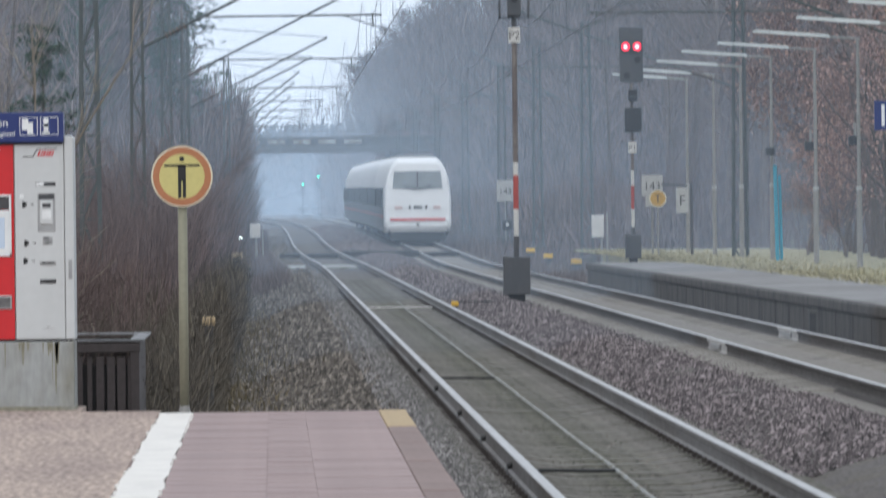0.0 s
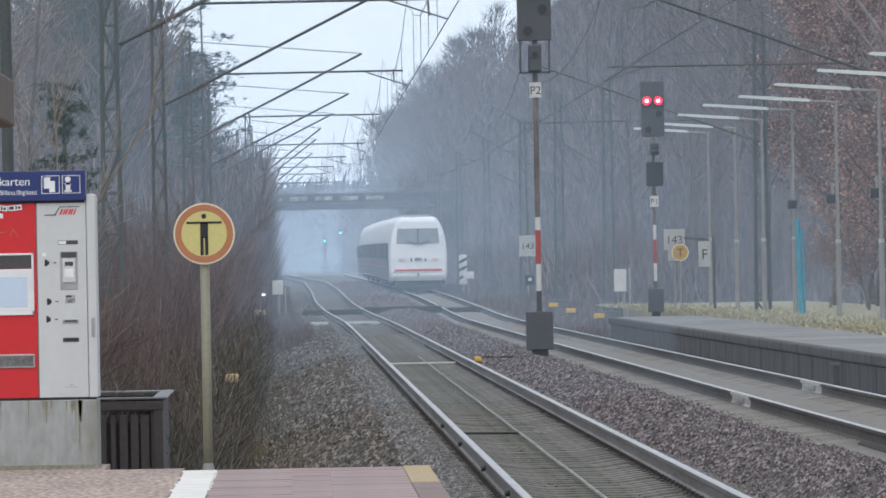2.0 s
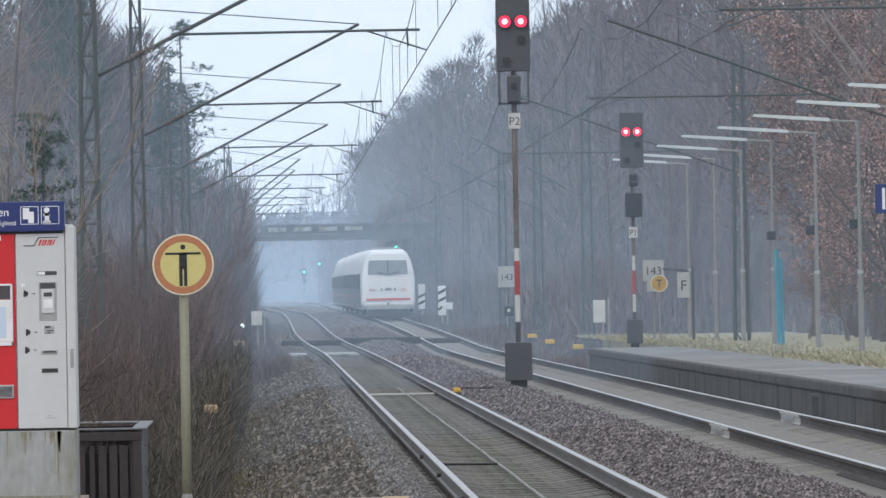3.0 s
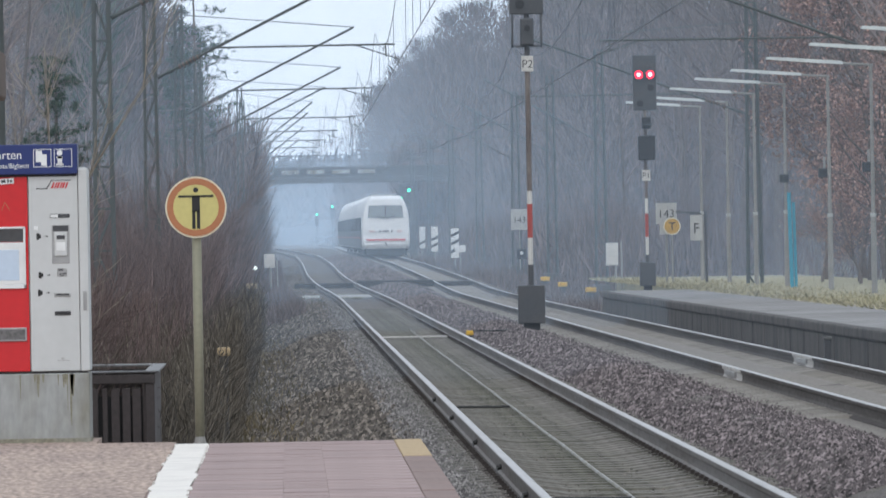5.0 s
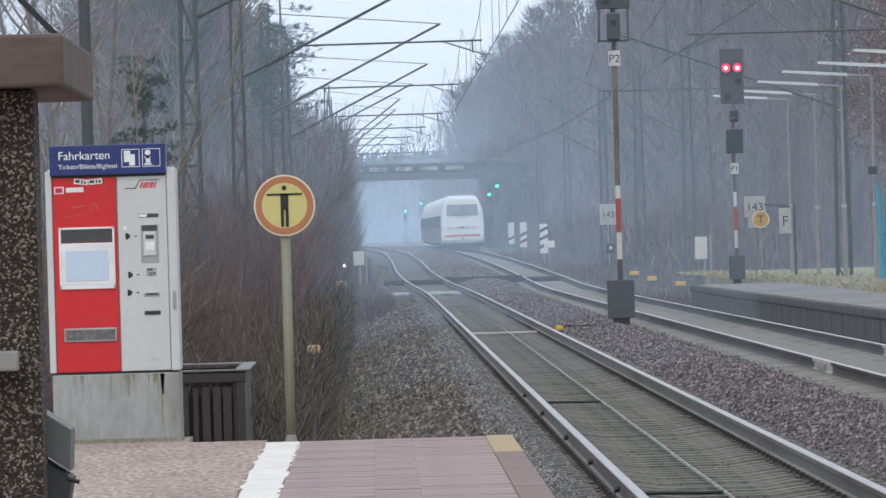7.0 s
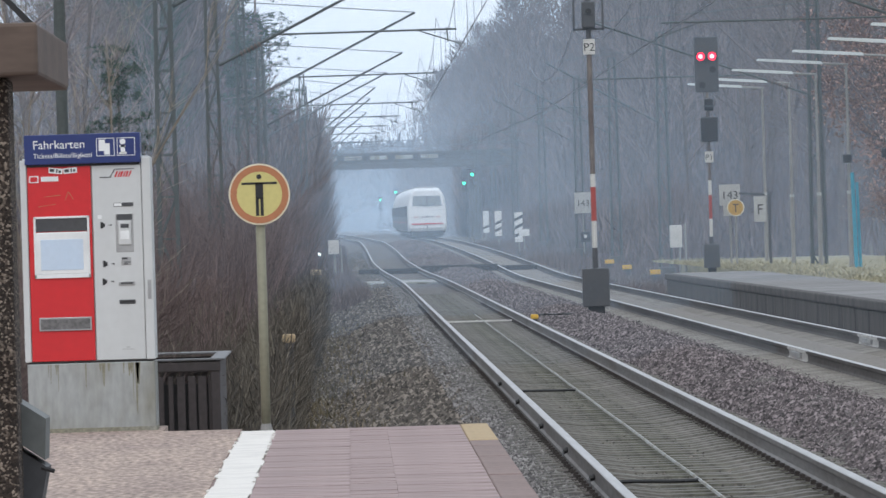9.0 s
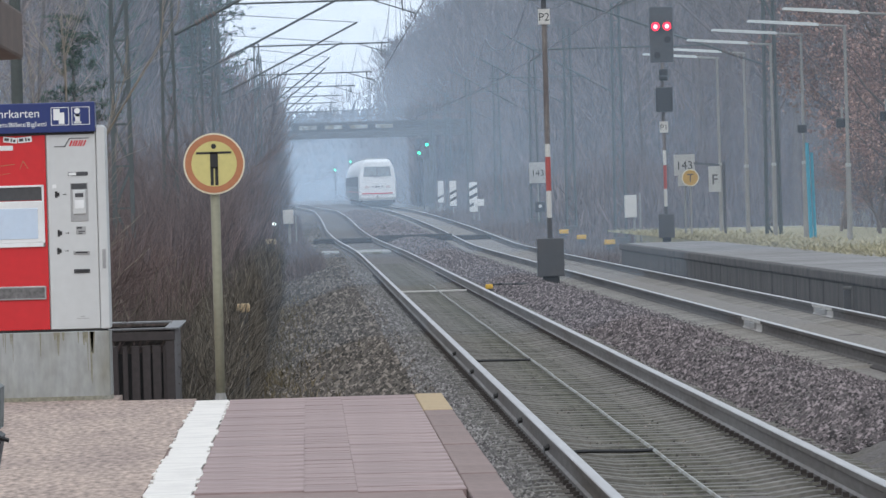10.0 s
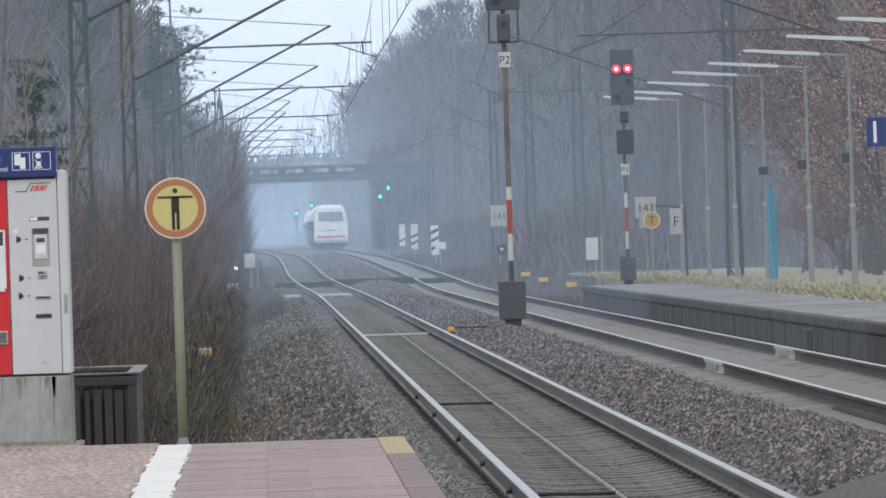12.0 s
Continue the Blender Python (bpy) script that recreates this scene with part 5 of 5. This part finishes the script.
# ---- loose stones and low weeds ----
STONE = [(-1, 0, 0), (0, -1, 0), (1, 0, 0), (0, 1, 0), (0, 0, 1), (0.1, 0.1, -0.6)]
STONE_F = [(0, 1, 4), (1, 2, 4), (2, 3, 4), (3, 0, 4), (1, 0, 5), (2, 1, 5), (3, 2, 5), (0, 3, 5)]


def stones(name, count, y0, y1, x_of, z_of, mat, label, s0=0.018, s1=0.042):
    r = np.random.RandomState(count)
    t = r.rand(count)
    y = y0 * (y1 / y0) ** t
    v, fc = np.array(STONE), np.array(STONE_F)
    xyz = np.array([(x_of(a, b), b, 0) for a, b in zip(r.rand(count), y)])
    xyz[:, 2] = [z_of(p[0], p[1]) for p in xyz]
    size = r.uniform(s0, s1, (count, 1, 1)) * r.uniform(0.6, 1.3, (count, 1, 3)) * (1 + (y[:, None, None] - y0) / 350)
    ang = r.uniform(0, 6.28, count)
    c, s = np.cos(ang), np.sin(ang)
    jit = v[None] * (1 + r.uniform(-0.3, 0.3, (count, 6, 1)))
    rot = np.stack([jit[..., 0] * c[:, None] - jit[..., 1] * s[:, None], jit[..., 0] * s[:, None] + jit[..., 1] * c[:, None], jit[..., 2] * 0.8], -1)
    pts = (rot * size + xyz[:, None]).reshape(-1, 3)
    faces = (fc[None] + 6 * np.arange(count)[:, None, None]).reshape(-1, 3)
    me = bpy.data.meshes.new(name)
    me.from_pydata(pts.tolist(), [], faces.tolist())
    me.materials.append(mat)
    tagged(new(name, me), label, "ballast stones", kind="stuff")


def bed_z(x, y):
    return rail_z(y) + between(x, bed_xs(y), BED)


stones("ballast_stones", 100000, 52, 270, lambda a, y: centre_1(y) + 0.92 + a * 2.0, bed_z, STONES, "loose reddish-grey ballast stones between the tracks", 0.011, 0.031)
stones("shoulder_stones", 56000, 44, 260, lambda a, y: centre_1(y) - 1.2 - a ** 1.2 * 2.6, lambda x, y: max(bed_z(x, y), ground_z(x, y)), STONES_MOSSY, "mossy brown stones on the track shoulder", 0.016, 0.044)
stones("crib_stones", 9000, 44, 120, lambda a, y: centre_1(y) - 0.66 + a * 1.32, lambda x, y: rail_z(y) - 0.22, STONES_MOSSY, "stones between the sleepers", 0.015, 0.028)
stones("far_ballast_stones", 26000, 255, 520, lambda a, y: centre_1(y) + 0.95 + a * (centre_2(y) - centre_1(y) - 2.1), bed_z, STONES, "ballast stones farther along between the tracks", 0.025, 0.05)
stones("far_shoulder_stones", 9000, 250, 420, lambda a, y: centre_1(y) - 1.0 - a * 1.6, bed_z, STONES_MOSSY, "stones farther along the track shoulder", 0.025, 0.05)
stones("shoulder_gravel", 22000, 44, 230, lambda a, y: centre_1(y) - 0.88 - a * 0.5, lambda x, y: rail_z(y) - 0.178, GRAVEL, "pale grey gravel on the sleeper ends", 0.01, 0.026)
f = Form()
rg = random.Random(77)
for k in range(5000):
    y = 47 * (180 / 47) ** rg.random()
    x = centre_1(y) - 3.1 + rg.gauss(0, 0.4)
    z = max(bed_z(x, y) if x > centre_1(y) - 2.9 else -9, ground_z(x, y))
    e = Vector((rg.gauss(0, 0.05), rg.gauss(0, 0.05), rg.uniform(0.02, 0.16)))
    w = rg.uniform(0.004, 0.014)
    f.add([(x - w, y, z), (x + w, y, z), (x + e.x, y + e.y, z + e.z)], [(0, 1, 2)])
structure("weeds", f, GREEN_WEED, "dry weeds and grass at the foot of the bank", "weeds", kind="stuff")

# ---- mist along the line: haze put in as pale tilted sheets ----
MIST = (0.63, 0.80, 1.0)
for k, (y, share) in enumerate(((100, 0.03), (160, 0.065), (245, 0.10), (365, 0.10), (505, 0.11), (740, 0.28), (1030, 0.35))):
    # Leaned back so that each sheet catches more sky and looks brighter.
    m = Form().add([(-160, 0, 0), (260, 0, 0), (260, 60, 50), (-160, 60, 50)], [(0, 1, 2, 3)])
    o = structure("mist_bank", m, mist_material("thin_mist", share, MIST, 18), "tilted pale sheet standing in for thin bluish winter mist", "mist", kind="stuff")
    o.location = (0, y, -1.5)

# ---- pieces: paving, edge stones, sleepers ----
def shared(name, form, mat):
    return form.mesh(name, mat)


def piece(name, me, parent, x, y, z):
    o = new(name, me)
    o.parent = parent
    o.matrix_basis = pose(x, y, z)
    return o


pave = thing("platform_paving", "reddish-grey paving slabs and brown edge stones", "paving", kind="structure")
pr = random.Random(3)
for x0, x1, depth, shift in ((-0.498, -0.045, 0.5, 0.0), (-0.044, 0.174, 0.25, 0.1), (0.175, 0.618, 0.5, 0.25)):
    me = shared("slab", Form().box(0, x1 - x0, 0, depth - 0.003, -0.07, 0), SLAB)
    y = 46.3 - shift - depth
    if shift:
        piece("slab", shared("slab", Form().box(0, x1 - x0, 0, shift - 0.004, -0.07, 0, 0.002), SLAB), pave, x0, 46.3 - shift, PZ)
    while y > 31:
        piece("slab", me, pave, x0, y, PZ + pr.uniform(-0.0015, 0.0015))
        y -= depth
me = shared("edge_stone", Form().box(0, 0.165, 0, 0.99, -0.5, 0, 0.008), EDGE)
ochre = shared("edge_stone", Form().box(0, 0.165, 0, 1.19, -0.5, 0, 0.008), OCHRE)
for k in range(3):
    piece("edge_stone", ochre, pave, 0.622, 45.12 - 1.2 * k, PZ + 0.004)
for k in range(13):
    piece("edge_stone", me, pave, 0.622, 41.72 - k, PZ + pr.uniform(-0.003, 0.003))

def sleeper_form():
    """Concrete sleeper: low middle, raised rail seats, ends sloping down."""
    f = Form()
    rings = []
    for x, top in ((-1.3, -0.05), (-1.22, -0.012), (-0.95, 0.012), (-0.58, 0.012), (-0.34, -0.022), (0.34, -0.022), (0.58, 0.012), (0.95, 0.012), (1.22, -0.012), (1.3, -0.05)):
        rings.append([(x, -0.14, -0.14), (x, -0.105, top), (x, 0.105, top), (x, 0.14, -0.14)])
    return f.loft(rings)


fast = Form()
for k in range(230):
    y = 40 + 0.62 * k
    for side in (-0.752, 0.752):
        x, z = centre_1(y) + side, rail_z(y)
        for sx in (-1, 1):
            fast.box(x + sx * 0.095 - 0.03, x + sx * 0.095 + 0.03, y - 0.07, y + 0.07, z - 0.17, z - 0.155)
            fast.box(x + sx * 0.078 - 0.018, x + sx * 0.078 + 0.018, y - 0.025, y + 0.025, z - 0.158, z - 0.125)
fastenings = part("rail_fastenings", fast, RAIL_FOOT, track_1, "dark clamped rail fastenings")
tagged(fastenings, "dark clamped rail fastenings", kind="stuff")
sleeper = shared("sleeper", sleeper_form(), SLEEPER)
for k in range(290):
    y = 40 + 0.62 * k
    piece("sleeper", sleeper, track_1, centre_1(y) + pr.uniform(-0.02, 0.02), y, rail_z(y) - 0.172 + pr.uniform(-0.006, 0.004))
sleeper_pale = shared("sleeper", sleeper_form(), SLEEPER_PALE)
for k in range(290):
    y = 76 + 0.62 * k
    piece("sleeper", sleeper_pale, track_2, centre_2(y) + pr.uniform(-0.02, 0.02), y, rail_z(y) - 0.162)


# ---- high-speed train, moving away ----
def car_section(w, h, z0):
    """Half-rounded body section as (x, z)."""
    pts = [(-w * 0.93, z0), (w * 0.93, z0), (w, z0 + 0.25), (w, 1.9)]
    for k in range(1, 8):
        a = k / 8 * math.pi / 2
        pts.append((w - (w * 0.5) * (1 - math.cos(a)), 1.9 + (h - 1.9) * math.sin(a)))
    pts += [(-x, z) for x, z in reversed(pts[2:])]
    return pts


TAIL = material("pale_tail_lamp", (0.70, 0.56, 0.55), 0.3, vary=0.03)
# Lower nose greyed in its colour for the shading below the stripe.
NOSE = material("pale_grey_nose", (0.5, 0.5, 0.5), 0.45, vary=0.1, scale=1)
BAND = material("dark_window_band", (0.05, 0.058, 0.065), 0.55, vary=0.1, scale=1, spec=0.2)
# Dirt and the shade on the train's flank, both in one grey.
TRAIN_SIDE = material("train_shaded_grey_side", (0.16, 0.165, 0.17), 0.5, vary=0.12, scale=1)


def train_car(length, end):
    """Body runs along +y from 0; `end` gives it a driver's cab facing -y."""
    o = thing("train_end_car" if end else "train_coach", "white high-speed train end car with cab and red stripe" if end else "white high-speed train coach with dark window band", "train car", group="cars of the train")
    w, h = 1.51, 3.84
    rings = []
    if end:
        for y, s, top, low in ((0.0, 0.93, 3.58, 0.75), (0.08, 0.97, 3.70, 0.62), (0.35, 0.99, 3.78, 0.5), (0.9, 0.99, 3.8, 0.45), (2.2, 1.0, h, 0.45)):
            rings.append([(x * s, y + max(0.0, (z - 1.5)) * 0.10 * (1 if y < 1 else 0), z) for x, z in car_section(w, top, low)])
    else:
        rings.append([(x, 0.25, z) for x, z in car_section(w, h, 0.5)])
    rings.append([(x, length - 0.25, z) for x, z in car_section(w, h, 0.5)])
    body = part("body", Form().loft(rings), TRAIN_WHITE, o, smooth=False)
    y0 = 3.0 if end else 1.0
    for s in (-1, 1):
        part("window_band", Form().box(s * w - 0.06, s * w + 0.012, y0, length - 0.6, 1.62, 2.45), BAND, body, "continuous dark window band")
        part("stripe", Form().box(s * w - 0.01, s * w + 0.010, y0 - 1.2, length - 0.4, 1.14, 1.20), TRAIN_RED, body, "red stripe")
        part("side_panel", Form().box(s * w - 0.01, s * w + 0.006, y0 - 1.4, length - 0.3, 0.55, 1.62), TRAIN_SIDE, body, "dirty lower side with its shade put into the grey")
    part("underframe", Form().box(-1.25, 1.25, 1.2, length - 0.5, 0.28, 0.6, 0.05), TRAIN_DARK, o)
    part("roof_equipment", Form().box(-0.8, 0.8, 4.0, length - 3, 3.74, 3.92, 0.05), TRAIN_DIRT, o)
    for yb in (3.4, length - 3.4):
        b = part("bogie", Form().box(-1.15, 1.15, yb - 1.7, yb + 1.7, 0.3, 0.72, 0.06), TRAIN_DARK, o)
        for dy in (-1.25, 1.25):
            for s in (-1, 1):
                part("wheel", Form().tube((s * 0.70, yb + dy, 0.46), (s * 0.82, yb + dy, 0.46), 0.46, n=20), TRAIN_DARK, b)
    if end:
        f = Form()
        n = 10
        rows = []
        for z in (2.42, 2.62, 2.85, 3.08, 3.2):
            wide = 1.12 - 0.10 * (z - 2.4)
            rows.append([(-wide + 2 * wide * k / n, -0.035 + (z - 1.5) * 0.10 + 0.02 * ((k / n * 2 - 1) ** 2), z) for k in range(n + 1)])
        f.loft(rows, closed=False, caps=False)
        ws = part("windscreen", f, WINDSCREEN, body, "wide dark windscreen")
        part("windscreen_pillar", Form().bar((0, 0.035, 2.42), (0, 0.115, 3.2), 0.06, 0.03), BLACK, ws)
        part("wiper", Form().bar((-0.05, 0.0, 2.38), (-0.62, 0.03, 2.56), 0.05, 0.05).bar((0.05, 0.0, 2.38), (0.62, 0.03, 2.56), 0.05, 0.05), BLACK, ws)
        part("front_stripe", Form().box(-1.22, 1.22, -0.02, 0.2, 0.98, 1.10, 0.02), TRAIN_RED, body, "red stripe round the nose")
        for s in (-1, 1):
            part("front_stripe", Form().bar((s * 1.2, 0.02, 1.04), (s * 1.47, 0.6, 1.17), 0.1, 0.12), TRAIN_RED, body)
        for s in (-1, 1):
            part("tail_lamp", Form().box(s * 0.86 - 0.17, s * 0.86 + 0.17, -0.02, 0.05, 1.50, 1.66, 0.02), TAIL, body, "faint red tail lamp")
        f = Form()
        for x, wd in ((-0.36, 0.08), (-0.14, 0.07), (-0.04, 0.07), (0.06, 0.07), (0.16, 0.05), (0.38, 0.09)):
            f.box(x - wd / 2, x + wd / 2, -0.022, 0.1, 1.51, 1.67)
        part("number_bars", f, DARK, body)
        part("coupling_cover", Form().tube((0, -0.05, 0.80), (0, 0.3, 0.80), 0.07, n=14), DARK, body)
        part("nose_skirt", Form().loft([[(x * 0.9, -0.01 + (0.95 - z) * 0.25, z) for x, z in ((-1.36, 0.5), (1.36, 0.5), (1.5, 0.95), (-1.5, 0.95))], [(x * 0.99, 0.7, z) for x, z in ((-1.42, 0.5), (1.42, 0.5), (1.5, 0.95), (-1.5, 0.95))]]), NOSE, body, "pale grey lower nose, its shading put into the colour")
        part("bow_plough", Form().loft([[(x * 0.9, 0.12 + (0.5 - z) * 0.3, z) for x, z in ((-0.85, -0.02), (0.85, -0.02), (1.15, 0.2), (1.34, 0.5), (-1.34, 0.5), (-1.15, 0.2))], [(x, 0.9, z) for x, z in ((-0.95, -0.02), (0.95, -0.02), (1.25, 0.2), (1.42, 0.5), (-1.42, 0.5), (-1.25, 0.2))]]), TRAIN_DARK, body, "dark plough under the nose")
        part("rail_guard", Form().box(-1.25, 1.25, 0.2, 0.9, 0.1, 0.4, 0.05), TRAIN_DARK, o)
    return o


CAR = 26.4
cars = [train_car(20.6, True)]
first_coach = train_car(CAR, False)
cars.append(first_coach)
for k in range(4):
    cars.append(copy_thing(first_coach, pose(0, 0, 0)))


def rear_y(t):
    """Where the rear of the train is, along the line, at t seconds."""
    return float(np.interp(t, [0, 3, 6, 9, 12], [340, 422, 504, 586, 668]))


def motions():
    offset = 0.0
    for k, car in enumerate(cars):
        length = 20.6 if k == 0 else CAR
        rows = []
        for i in range(13):
            y0 = rear_y(i) + offset
            y1 = y0 + length
            a, b = Vector((centre_2(y0), y0, rail_z(y0))), Vector((centre_2(y1), y1, rail_z(y1)))
            d = b - a
            turn = math.degrees(math.atan2(-d.x, d.y))
            tilt = math.degrees(math.atan2(d.z, d.y))
            rows.append((i, pose(a.x, a.y, a.z, tilt, 0, turn)))
        walk(car, rows)
        offset += length


motions()
